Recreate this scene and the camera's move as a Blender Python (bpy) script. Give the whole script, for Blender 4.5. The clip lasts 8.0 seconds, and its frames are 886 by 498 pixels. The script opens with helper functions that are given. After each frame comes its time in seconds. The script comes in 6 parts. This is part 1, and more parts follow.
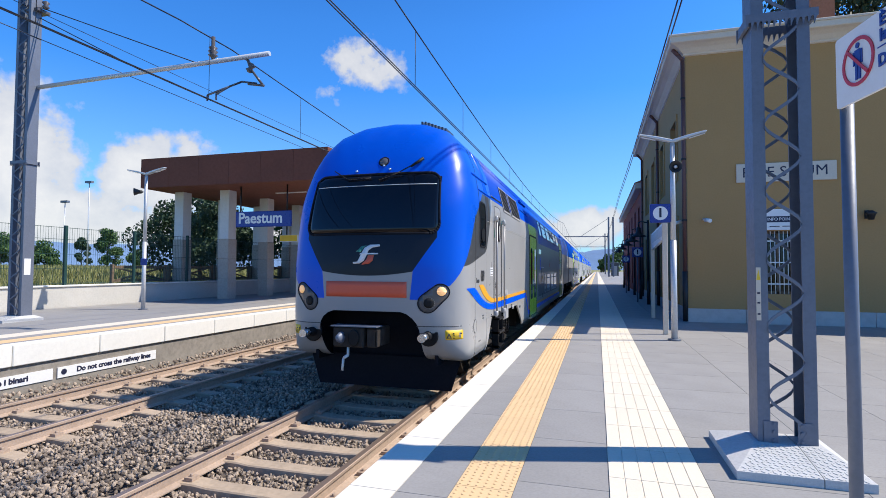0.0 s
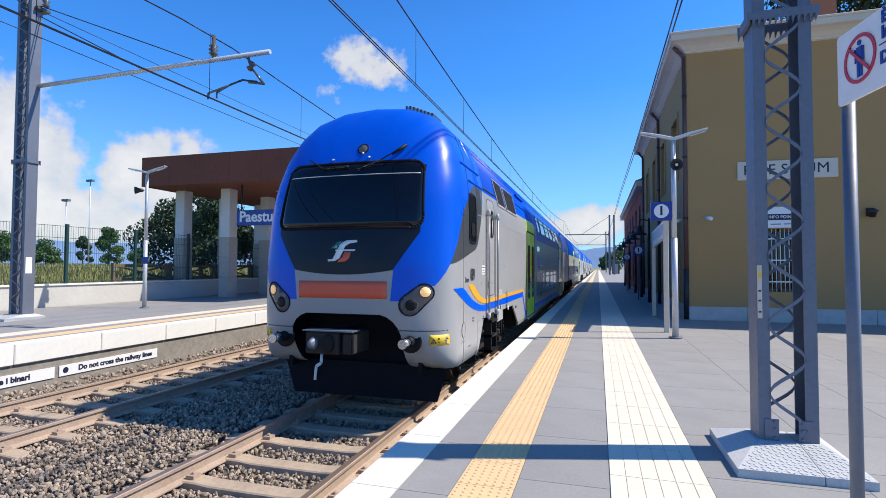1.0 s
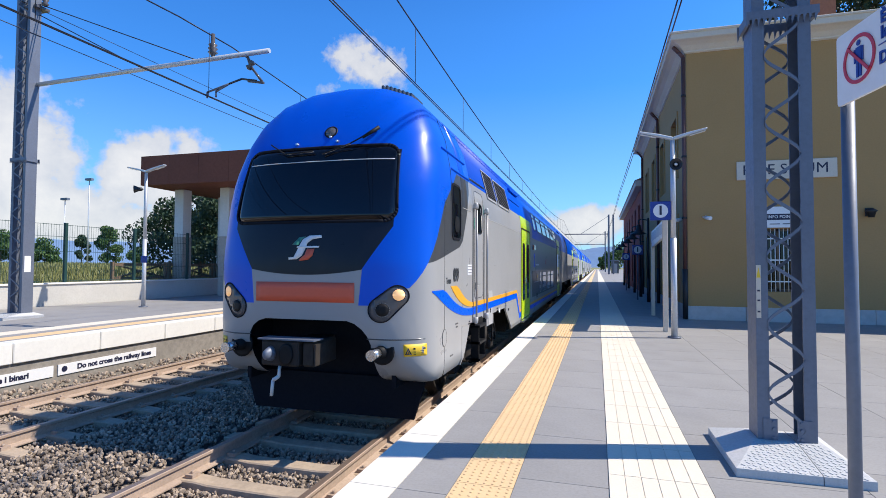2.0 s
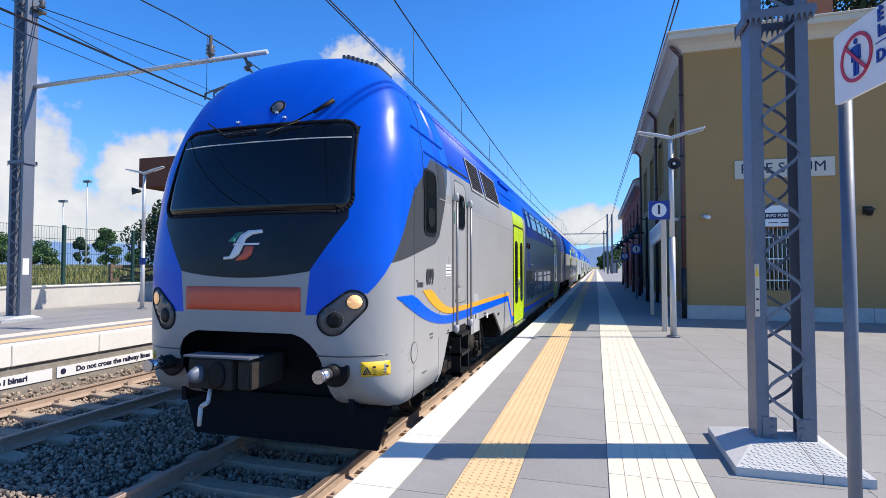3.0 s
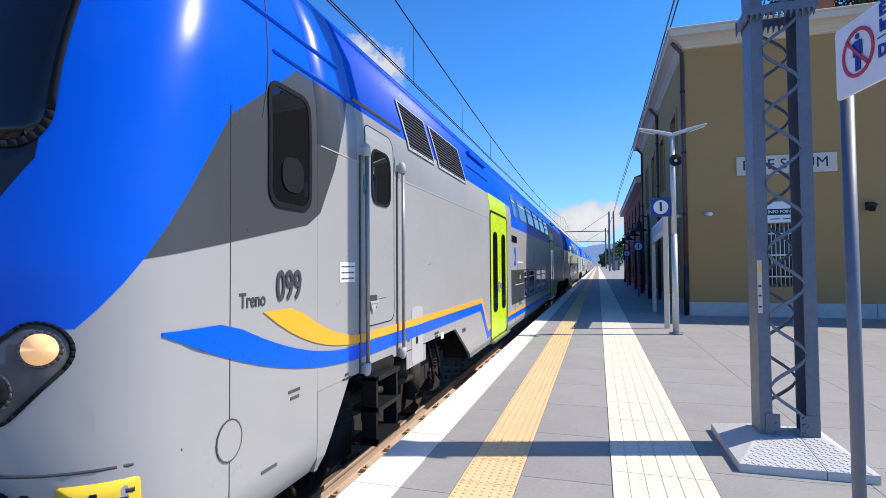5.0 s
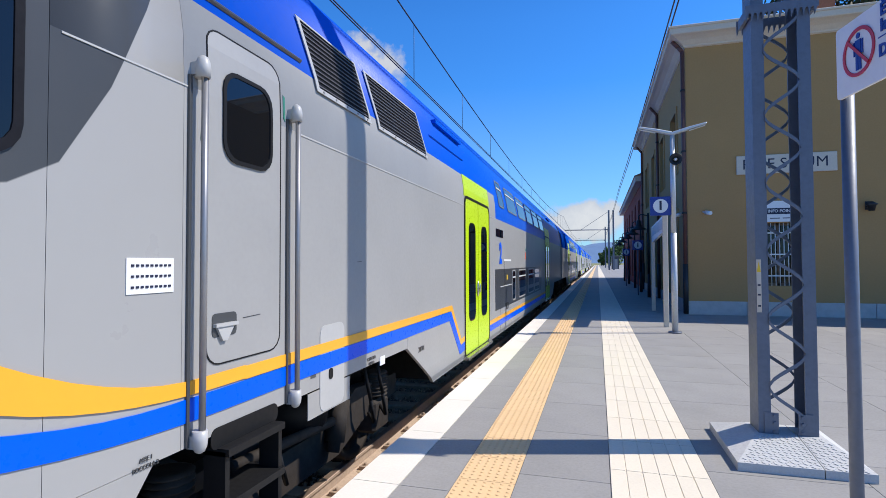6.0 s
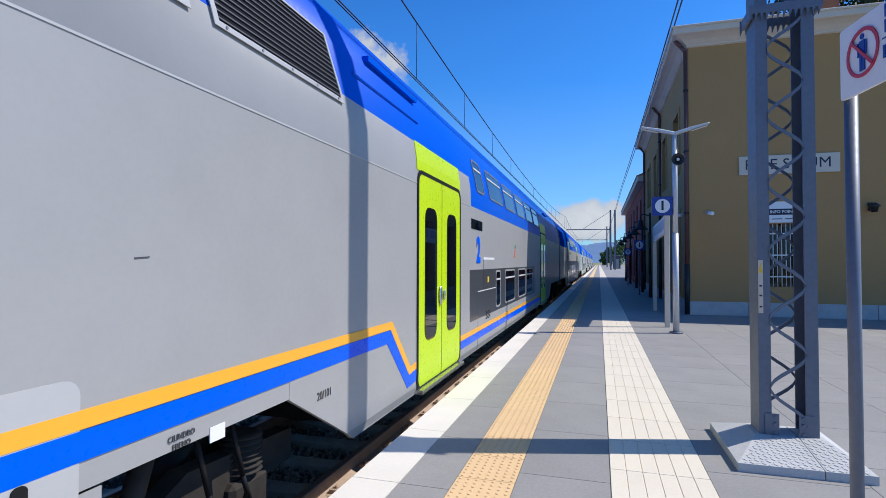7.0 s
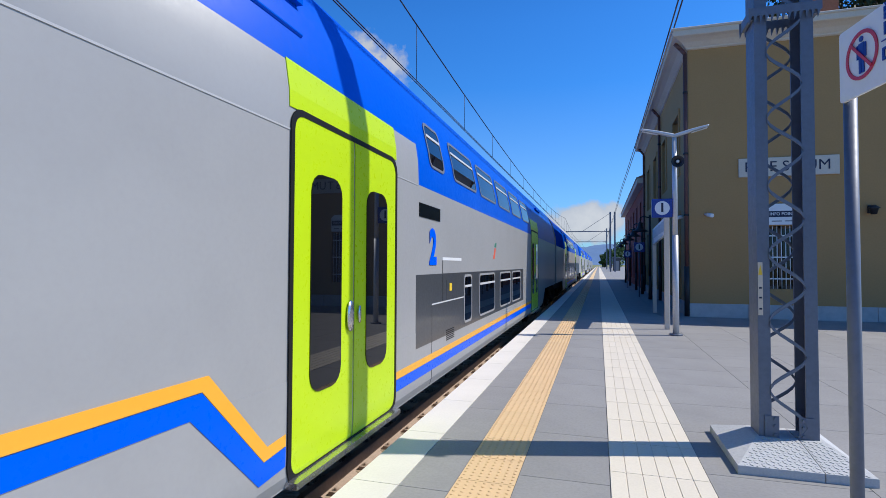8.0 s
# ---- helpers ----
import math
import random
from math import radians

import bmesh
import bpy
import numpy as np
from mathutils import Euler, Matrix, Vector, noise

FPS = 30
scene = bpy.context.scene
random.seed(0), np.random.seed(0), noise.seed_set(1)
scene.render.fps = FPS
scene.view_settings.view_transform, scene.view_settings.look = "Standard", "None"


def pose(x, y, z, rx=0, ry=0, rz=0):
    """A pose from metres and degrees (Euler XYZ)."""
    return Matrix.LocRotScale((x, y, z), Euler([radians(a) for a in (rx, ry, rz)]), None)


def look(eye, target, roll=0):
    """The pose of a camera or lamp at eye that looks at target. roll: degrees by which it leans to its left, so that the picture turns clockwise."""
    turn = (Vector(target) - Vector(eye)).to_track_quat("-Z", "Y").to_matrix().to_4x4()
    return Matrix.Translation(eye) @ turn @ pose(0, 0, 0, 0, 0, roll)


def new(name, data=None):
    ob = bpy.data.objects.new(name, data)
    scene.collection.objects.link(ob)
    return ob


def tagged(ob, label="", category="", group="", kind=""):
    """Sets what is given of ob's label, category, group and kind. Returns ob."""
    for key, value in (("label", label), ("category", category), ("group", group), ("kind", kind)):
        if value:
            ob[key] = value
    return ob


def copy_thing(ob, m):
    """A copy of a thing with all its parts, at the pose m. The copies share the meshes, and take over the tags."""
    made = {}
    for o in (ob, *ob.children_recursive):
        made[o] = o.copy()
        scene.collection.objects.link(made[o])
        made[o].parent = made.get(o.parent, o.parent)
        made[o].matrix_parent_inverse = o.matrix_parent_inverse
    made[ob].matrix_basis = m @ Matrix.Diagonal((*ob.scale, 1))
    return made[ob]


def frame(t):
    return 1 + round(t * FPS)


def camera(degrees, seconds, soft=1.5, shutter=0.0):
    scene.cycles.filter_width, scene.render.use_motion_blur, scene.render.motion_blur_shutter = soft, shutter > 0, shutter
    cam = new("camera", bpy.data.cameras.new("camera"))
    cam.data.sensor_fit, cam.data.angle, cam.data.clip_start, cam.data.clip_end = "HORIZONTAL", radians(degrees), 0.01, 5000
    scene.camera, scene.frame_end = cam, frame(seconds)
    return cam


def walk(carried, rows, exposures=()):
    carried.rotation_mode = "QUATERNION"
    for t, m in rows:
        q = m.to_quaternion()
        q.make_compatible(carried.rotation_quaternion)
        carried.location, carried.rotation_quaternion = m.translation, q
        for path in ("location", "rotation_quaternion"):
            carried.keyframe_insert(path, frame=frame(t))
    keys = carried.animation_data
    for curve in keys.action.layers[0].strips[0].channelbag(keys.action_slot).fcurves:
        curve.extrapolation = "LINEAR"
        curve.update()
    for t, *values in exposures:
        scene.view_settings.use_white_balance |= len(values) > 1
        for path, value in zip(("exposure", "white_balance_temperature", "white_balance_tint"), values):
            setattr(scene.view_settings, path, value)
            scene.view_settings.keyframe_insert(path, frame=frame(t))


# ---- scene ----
# Axes: y along the track, x across it (platform to +x), z up; z = 0 is the platform.
cam = camera(80.46, 8.0, soft=0.75)
EYE = Vector((0.0, 0.0, 1.34))
# seconds, turn to the left, tilt up, lean to the left (degrees)
SWAY = [
    (0, 16.406, 2.164, 0.260),
    (0.5, 16.476, 2.038, 0.163),
    (1, 16.495, 1.963, 0.200),
    (1.5, 16.422, 1.894, 0.292),
    (3, 16.292, 1.934, -0.011),
    (3.5, 16.390, 1.864, -0.486),
    (4, 16.461, 1.715, -0.254),
    (4.5, 16.493, 1.805, -0.420),
    (6, 16.436, 1.565, -0.196),
    (6.5, 16.487, 1.432, 0.015),
    (7, 16.588, 1.422, 0.170),
    (7.5, 16.602, 1.632, 0.192),
    (8, 16.567, 1.624, 0.217),
]


def aim(turn, tilt, lean):
    a, b = radians(turn), radians(tilt)
    way = Vector((-math.sin(a) * math.cos(b), math.cos(a) * math.cos(b), math.sin(b)))
    return look(EYE, EYE + way, lean)


# seconds, stops, kelvin, tint: the picture darkens and cools as the bright train fills it
EXPOSURE = [(0, 0.27, 6500, 10), (1.5, 0.27, 6500, 10), (3.5, 0.29, 6600, 11), (4.6, 0.29, 6600, 11), (6.0, 0.10, 6350, 10), (6.5, 0.02, 6250, 10), (8, -0.12, 6100, 10)]
walk(cam, [(t, aim(a, b, c)) for t, a, b, c in SWAY], EXPOSURE)

# ---- light ----
SUN_EL, SUN_WAY = radians(50), Vector((0.962, 0.272, 0.0))
SUN_AT = Vector((SUN_WAY.x * math.cos(SUN_EL), SUN_WAY.y * math.cos(SUN_EL), math.sin(SUN_EL)))
sun = new("sun", bpy.data.lights.new("sun", "SUN"))
sun.data.energy, sun.data.angle, sun.data.color = 4.9, radians(0.53), (1.0, 0.92, 0.81)
sun.matrix_world = look(SUN_AT * 60, (0, 0, 0))


class Ex:
    """A socket of a node tree with arithmetic."""

    def __init__(self, tree, s):
        self.tree, self.s = tree, s

    def op(self, kind, *others, clamp=False):
        n = self.tree.nodes.new("ShaderNodeMath")
        n.operation, n.use_clamp = kind, clamp
        for i, v in enumerate((self, *others)):
            if isinstance(v, Ex):
                self.tree.links.new(v.s, n.inputs[i])
            else:
                n.inputs[i].default_value = v
        return Ex(self.tree, n.outputs[0])

    def __add__(self, o):
        return self.op("ADD", o)

    def __sub__(self, o):
        return self.op("SUBTRACT", o)

    def __mul__(self, o):
        return self.op("MULTIPLY", o)

    def least(self, o):
        return self.op("MINIMUM", o)

    def most(self, o):
        return self.op("MAXIMUM", o)

    def step(self, soft):
        """0 below zero, 1 above, over a width of soft."""
        return (self * (1.0 / soft) + 0.5).op("ADD", 0.0, clamp=True)

    def size(self):
        return self.op("ABSOLUTE")


def node(tree, kind, **values):
    n = tree.nodes.new(kind)
    for key, value in values.items():
        n.inputs[key].default_value = value
    return n


def blend(tree, fac, a, b):
    """Mix of two colours: each a socket or an rgb tuple."""
    n = tree.nodes.new("ShaderNodeMix")
    n.data_type = "RGBA"
    for i, v in ((0, fac), (6, a), (7, b)):
        if isinstance(v, Ex):
            v = v.s
        if isinstance(v, bpy.types.NodeSocket):
            tree.links.new(v, n.inputs[i])
        elif i == 0:
            n.inputs[0].default_value = v
        else:
            n.inputs[i].default_value = (*v, 1.0)
    return n.outputs[2]


def sky():
    w = bpy.data.worlds.new("sky")
    scene.world = w
    w.use_nodes = True
    tree = w.node_tree
    tree.nodes.clear()
    air = tree.nodes.new("ShaderNodeTexSky")
    air.sky_type, air.sun_disc = "NISHITA", False
    air.sun_elevation = SUN_EL
    air.sun_rotation = math.atan2(SUN_WAY.x, SUN_WAY.y)
    air.altitude, air.air_density, air.dust_density, air.ozone_density = 0.0, 1.0, 0.4, 3.0
    deep = tree.nodes.new("ShaderNodeHueSaturation")
    deep.inputs["Saturation"].default_value = 1.2
    deep.inputs["Value"].default_value = 1.0
    tree.links.new(air.outputs[0], deep.inputs["Color"])
    tint = tree.nodes.new("ShaderNodeMix")
    tint.data_type, tint.blend_type = "RGBA", "MULTIPLY"
    tint.inputs[0].default_value = 1.0
    tree.links.new(deep.outputs[0], tint.inputs[6])
    tint.inputs[7].default_value = (0.82, 1.70, 2.50, 1.0)
    coord = tree.nodes.new("ShaderNodeTexCoord")
    way = tree.nodes.new("ShaderNodeSeparateXYZ")
    clear = tree.nodes.new("ShaderNodeHueSaturation")
    tree.links.new(coord.outputs["Generated"], way.inputs[0])
    x, y, z = (Ex(tree, s) for s in way.outputs)
    # the clear blue deepens towards the zenith
    tree.links.new(tint.outputs[2], clear.inputs["Color"])
    tree.links.new(((z - 0.42).op("MULTIPLY", 1.72, clamp=True) * -0.5 + 1.0).s, clear.inputs["Value"])

    def fbm(scale, detail, rough):
        n = node(tree, "ShaderNodeTexNoise", Scale=scale, Detail=detail, Roughness=rough)
        tree.links.new(coord.outputs["Generated"], n.inputs["Vector"])
        return Ex(tree, n.outputs[0])

    puffs = fbm(13.0, 8.0, 0.55)
    fine = fbm(38.0, 6.0, 0.6)
    # heaps of cloud: turn from the track, height (degrees), half widths, weight
    cover = None
    for turn, high, wide, tall, much in CLOUDS:
        a, b = radians(turn), radians(high)
        mx, my, mz = -math.sin(a) * math.cos(b), math.cos(a) * math.cos(b), math.sin(b)
        side = (x - mx) * math.cos(a) + (y - my) * math.sin(a)
        up = z - mz
        front = (x * mx + y * my).step(0.2)
        d = (side * (1 / math.radians(wide))).op("POWER", 2.0) + (up * (1 / math.radians(tall))).op("POWER", 2.0)
        blob = (d * -1.0 + 1.0) * much
        blob = blob.most(-1.0) + (front - 1.0) * 3.0
        cover = blob if cover is None else cover.most(blob)
    dens = cover * 0.9 + (puffs - 0.52) * 2.4 + (fine - 0.5) * 0.8
    white = (dens - 0.12).step(0.4)
    shade = (dens - 0.45).step(1.1)
    tone = blend(tree, shade, (6.2, 6.6, 7.4), (9.6, 9.5, 9.3))
    low = ((z * -1.0) + 0.16).step(0.32) * 0.42
    haze = blend(tree, low, clear.outputs[0], (5.0, 6.2, 8.7))
    out = blend(tree, white * 0.93, haze, tone)
    back = node(tree, "ShaderNodeBackground", Strength=0.079)
    tree.links.new(out, back.inputs[0])
    end = tree.nodes.new("ShaderNodeOutputWorld")
    tree.links.new(back.outputs[0], end.inputs[0])


CLOUDS = [(55.5, 9.5, 5.0, 6.5, 1.0), (44.6, 8.2, 5.6, 5.0, 1.0), (51, 4.0, 13, 3.4, 0.8), (33, 2.5, 14, 2.6, 0.7), (24.6, 21.0, 4.2, 2.6, 0.42),
          (28.2, 18.5, 1.6, 1.3, 0.2), (1.2, 4.3, 5.2, 2.5, 0.9), (-12, 4, 8, 3, 0.8), (70, 8, 9, 7, 1.0)]
sky()

# ---- materials ----
MATS = {}


def base(name):
    m = bpy.data.materials.new(name)
    m.use_nodes = True
    MATS[name] = m
    tree = m.node_tree
    return m, tree, tree.nodes["Principled BSDF"]


def surface(name, colour, rough=0.6, metal=0.0, grain=(30.0, 0.15), stain=(1.5, 0.15), bump=0.0, spread=0.0, coat=0.0, dark=None):
    """A worn surface: colour varied by grain and stains (scale, amount), by object (spread), with fine relief."""
    m, tree, bsdf = base(name)
    coord = tree.nodes.new("ShaderNodeTexCoord")
    col = colour
    dark = dark or tuple(c * 0.45 for c in colour)
    first = None
    for scale, amount in (stain, grain):
        n = node(tree, "ShaderNodeTexNoise", Scale=scale, Detail=6.0, Roughness=0.62)
        tree.links.new(coord.outputs["Object"], n.inputs["Vector"])
        fac = ((Ex(tree, n.outputs[0]) - 0.42).op("MULTIPLY", 3.2, clamp=True)) * amount
        col = blend(tree, fac, col, dark)
        first = n
    if spread:
        info = tree.nodes.new("ShaderNodeObjectInfo")
        isl = tree.nodes.new("ShaderNodeNewGeometry")
        mixed = (Ex(tree, info.outputs["Random"]) + Ex(tree, isl.outputs["Random Per Island"])).op("FRACT")
        col = blend(tree, mixed * spread, col, dark)
    tree.links.new(col, bsdf.inputs["Base Color"]) if isinstance(col, bpy.types.NodeSocket) else None
    r = Ex(tree, first.outputs[0]) * 0.25 + (rough - 0.125)
    tree.links.new(r.s, bsdf.inputs["Roughness"])
    bsdf.inputs["Metallic"].default_value = metal
    bsdf.inputs["Coat Weight"].default_value = coat
    bsdf.inputs["Coat Roughness"].default_value = 0.08
    if bump:
        b = node(tree, "ShaderNodeBump", Strength=bump, Distance=0.01)
        tree.links.new(first.outputs[0], b.inputs["Height"])
        tree.links.new(b.outputs[0], bsdf.inputs["Normal"])
    return m


def glass(name, colour=(0.004, 0.005, 0.008), rough=0.015):
    m, tree, bsdf = base(name)
    bsdf.inputs["Base Color"].default_value = (*colour, 1)
    bsdf.inputs["Roughness"].default_value = rough
    bsdf.inputs["IOR"].default_value = 1.5
    bsdf.inputs["Specular IOR Level"].default_value = 0.45
    return m


def glow(name, colour, strength):
    m, tree, bsdf = base(name)
    bsdf.inputs["Base Color"].default_value = (*colour, 1)
    bsdf.inputs["Emission Color"].default_value = (*colour, 1)
    bsdf.inputs["Emission Strength"].default_value = strength
    return m


SLAB = surface("grey_stone_slab", (0.33, 0.318, 0.30), 0.7, grain=(45, 0.22), stain=(1.3, 0.3), bump=0.1, spread=0.16)
SLAB_BED = surface("joint_mortar", (0.17, 0.17, 0.17), 0.9, grain=(60, 0.3))
EDGE_WHITE = surface("white_edge_stone", (0.80, 0.75, 0.65), 0.65, grain=(60, 0.12), stain=(2.0, 0.12), bump=0.08, spread=0.05)
TACT_YELLOW = surface("yellow_tactile_tile", (0.80, 0.55, 0.29), 0.7, grain=(60, 0.12), stain=(2.0, 0.12), bump=0.05, spread=0.10)
TACT_WHITE = surface("cream_tactile_tile", (0.78, 0.70, 0.56), 0.7, grain=(60, 0.14), stain=(1.2, 0.16), bump=0.05, spread=0.08)
CONCRETE = surface("pale_concrete", (0.56, 0.54, 0.49), 0.85, grain=(18, 0.2), stain=(0.9, 0.25), bump=0.2)
CONCRETE_WHITE = surface("white_concrete", (0.78, 0.76, 0.70), 0.8, grain=(18, 0.14), stain=(0.9, 0.14), bump=0.12)
STONE_OLD = surface("old_stone_footing", (0.30, 0.27, 0.23), 0.9, grain=(9, 0.6), stain=(1.2, 0.5), bump=0.5)
SLEEPER = surface("concrete_sleeper", (0.50, 0.39, 0.28), 0.9, grain=(22, 0.35), stain=(3.0, 0.4), bump=0.3, spread=0.25)
BALLAST = surface("ballast_stone", (0.56, 0.445, 0.335), 0.9, grain=(20, 0.3), stain=(0.6, 0.3), bump=0.3, spread=0.85, dark=(0.085, 0.066, 0.052))
# bed painted far darker than the stones, for the shade in their gaps
SHADED_BED = surface("shaded_ballast_bed", (0.11, 0.09, 0.075), 0.95, grain=(26, 0.75), stain=(0.7, 0.3), bump=1.0)
RUST = surface("rusty_rail_side", (0.45, 0.34, 0.26), 0.8, grain=(40, 0.4), stain=(2, 0.4), bump=0.15)
RAIL_TOP = surface("worn_rail_head", (0.30, 0.22, 0.17), 0.42, metal=0.5, grain=(50, 0.2))
FIELD = surface("dry_field", (0.27, 0.26, 0.10), 0.95, grain=(3.0, 0.5), stain=(0.05, 0.5), bump=0.4, dark=(0.07, 0.09, 0.025))
OCHRE = surface("ochre_render", (0.43, 0.255, 0.10), 0.9, grain=(25, 0.12), stain=(0.5, 0.14), bump=0.12)
CREAM = surface("cream_stucco", (0.66, 0.58, 0.47), 0.85, grain=(25, 0.15), stain=(0.8, 0.2), bump=0.1)
MARBLE = surface("pale_marble_plinth", (0.52, 0.50, 0.48), 0.5, grain=(7, 0.3), stain=(1.2, 0.3), spread=0.12)
TERRACOTTA = surface("terracotta", (0.42, 0.19, 0.10), 0.85, grain=(15, 0.35), stain=(1.0, 0.3), bump=0.3, spread=0.3)
RED_WALL = surface("red_render", (0.30, 0.065, 0.045), 0.9, grain=(12, 0.3), stain=(0.6, 0.3))
COPPER_PIPE = surface("brown_downpipe", (0.13, 0.055, 0.045), 0.5, grain=(20, 0.3))
STEEL = surface("galvanised_steel", (0.15, 0.172, 0.22), 0.5, metal=0.2, grain=(30, 0.22), stain=(1.5, 0.3), bump=0.05)
STEEL_PALE = surface("pale_galvanised_steel", (0.58, 0.60, 0.62), 0.45, metal=0.35, grain=(30, 0.2), stain=(1.5, 0.2))
CHECKER = surface("cast_plinth", (0.55, 0.55, 0.54), 0.8, grain=(50, 0.3), stain=(2, 0.2), bump=0.3)
WHITE_PAINT = surface("white_paint", (0.80, 0.80, 0.79), 0.4, grain=(20, 0.08), stain=(1.5, 0.08))
BLUE_SIGN = surface("blue_enamel", (0.012, 0.035, 0.26), 0.3, grain=(20, 0.1), stain=(1.5, 0.1))
RED_SIGN = surface("red_enamel", (0.55, 0.03, 0.05), 0.4, grain=(20, 0.1))
INK = surface("navy_ink", (0.015, 0.018, 0.05), 0.5, grain=(20, 0.1))
YELLOW_SIGN = surface("yellow_enamel", (0.85, 0.56, 0.03), 0.5, grain=(20, 0.1))
BLACK_IRON = surface("black_iron", (0.018, 0.018, 0.02), 0.5, grain=(20, 0.3))
GREEN_POST = surface("dark_green_post", (0.012, 0.05, 0.045), 0.5, grain=(20, 0.2))
CORTEN = surface("weathering_steel_fascia", (0.20, 0.062, 0.035), 0.8, grain=(9, 0.3), stain=(0.7, 0.35), spread=0.12)
PILLAR = surface("travertine_pillar", (0.46, 0.41, 0.35), 0.8, grain=(12, 0.3), stain=(1.0, 0.2), bump=0.15, spread=0.15)
PILLAR_TOP = surface("white_pillar_head", (0.70, 0.69, 0.66), 0.8, grain=(12, 0.15), stain=(1.0, 0.1))
WIRE = surface("dark_wire", (0.03, 0.035, 0.05), 0.5, metal=0.4, grain=(20, 0.1))
INSULATOR = surface("glazed_insulator", (0.10, 0.09, 0.09), 0.25, grain=(20, 0.1))
WOOD = surface("weathered_wood", (0.20, 0.14, 0.09), 0.85, grain=(14, 0.4), stain=(1.0, 0.3))
BARK = surface("bark", (0.10, 0.075, 0.055), 0.95, grain=(14, 0.5), stain=(1, 0.3), bump=0.6)
LEAF = surface("leaf", (0.085, 0.165, 0.030), 0.6, grain=(4, 0.3), stain=(0.4, 0.4), spread=0.6, dark=(0.018, 0.045, 0.012))
LEAF_DARK = surface("dark_leaf", (0.035, 0.075, 0.028), 0.65, grain=(4, 0.3), stain=(0.4, 0.4), spread=0.6, dark=(0.010, 0.028, 0.012))
GRASS = surface("meadow_grass", (0.33, 0.30, 0.12), 0.8, grain=(4, 0.3), stain=(0.3, 0.5), spread=0.7, dark=(0.07, 0.11, 0.02))
# blue base colour paints the distance haze over the wooded hills
HAZY_HILL = surface("far_hill", (0.16, 0.26, 0.42), 1.0, grain=(0.02, 0.2), stain=(0.004, 0.3))
GLASS_DARK = glass("dark_window_glass")
# rolling stock
T_BLUE = surface("train_blue_paint", (0.0, 0.092, 0.62), 0.4, grain=(20, 0.05), stain=(1.2, 0.12))
T_GREY = surface("train_grey_paint", (0.345, 0.343, 0.338), 0.44, grain=(30, 0.05), stain=(0.8, 0.2), coat=0.08)
T_DARK = surface("train_dark_grey_paint", (0.06, 0.064, 0.07), 0.35, grain=(30, 0.08), stain=(0.8, 0.2), coat=0.3)
T_BLACK = surface("train_black_mask", (0.010, 0.011, 0.016), 0.4, grain=(30, 0.05), stain=(0.8, 0.2), coat=0.5)
T_GREEN = surface("lime_door_paint", (0.52, 0.72, 0.005), 0.3, grain=(30, 0.04), stain=(0.8, 0.08))
T_ORANGE = surface("orange_stripe", (0.88, 0.42, 0.035), 0.35, grain=(30, 0.05), stain=(0.8, 0.08), coat=0.2)
T_STRIPE = surface("blue_stripe", (0.0, 0.105, 0.85), 0.3, grain=(30, 0.05), stain=(0.8, 0.08))
T_RED = surface("red_band", (0.72, 0.12, 0.06), 0.5, grain=(30, 0.05), stain=(0.8, 0.1))
T_LIGHT = surface("train_pale_panel", (0.62, 0.62, 0.61), 0.35, grain=(30, 0.05), stain=(0.8, 0.1))
T_RUBBER = surface("black_rubber", (0.012, 0.012, 0.013), 0.55, grain=(30, 0.2))
T_CHROME = surface("bright_steel_bar", (0.62, 0.62, 0.63), 0.25, metal=0.9, grain=(30, 0.1))
T_UNDER = surface("dirty_bogie", (0.045, 0.038, 0.033), 0.75, grain=(12, 0.5), stain=(2, 0.4), bump=0.3)
T_VENT = surface("matt_vent_black", (0.012, 0.013, 0.018), 0.8, grain=(30, 0.3))
for dull in (T_VENT, T_RUBBER, T_UNDER):
    dull.node_tree.nodes["Principled BSDF"].inputs["Specular IOR Level"].default_value = 0.2
T_VENT.node_tree.nodes["Principled BSDF"].inputs["Specular IOR Level"].default_value = 0.12
T_BAR = surface("grey_metal_bar", (0.30, 0.30, 0.31), 0.38, metal=0.5, grain=(30, 0.15))
T_SLAT = surface("dark_vent_slat", (0.10, 0.10, 0.11), 0.5, grain=(30, 0.1))
T_GREY2 = surface("train_pale_grey_paint", (0.45, 0.45, 0.445), 0.4, grain=(30, 0.05), stain=(0.8, 0.15))
for paint, gloss in ((T_STRIPE, 0.12), (T_BLUE, 0.11), (T_ORANGE, 0.2), (T_GREEN, 0.25)):
    paint.node_tree.nodes["Principled BSDF"].inputs["Specular IOR Level"].default_value = gloss
T_WHITE = surface("train_white", (0.78, 0.78, 0.78), 0.4, grain=(30, 0.05))
T_LOGO_GREEN = surface("logo_green", (0.05, 0.22, 0.16), 0.4, grain=(30, 0.05))
LAMP_ON = glow("headlamp_lit", (1.0, 0.56, 0.25), 0.38)
LAMP_OFF = glass("headlamp_lens", (0.09, 0.09, 0.095), 0.12)


# ---- building blocks ----
def box(bm, x0, x1, y0, y1, z0, z1, m=None):
    m = m or Matrix()
    v = [bm.verts.new(m @ Vector((x, y, z))) for z in (z0, z1) for y in (y0, y1) for x in (x0, x1)]
    for q in ((0, 2, 3, 1), (4, 5, 7, 6), (0, 1, 5, 4), (2, 6, 7, 3), (0, 4, 6, 2), (1, 3, 7, 5)):
        bm.faces.new([v[i] for i in q])


def bev(bm, width=0.01, segs=1, angle=30):
    bm.normal_update()
    edges = [e for e in bm.edges if len(e.link_faces) == 2 and e.calc_face_angle(0) > radians(angle)]
    bmesh.ops.bevel(bm, geom=edges, offset=width, segments=segs, affect="EDGES", clamp_overlap=True)


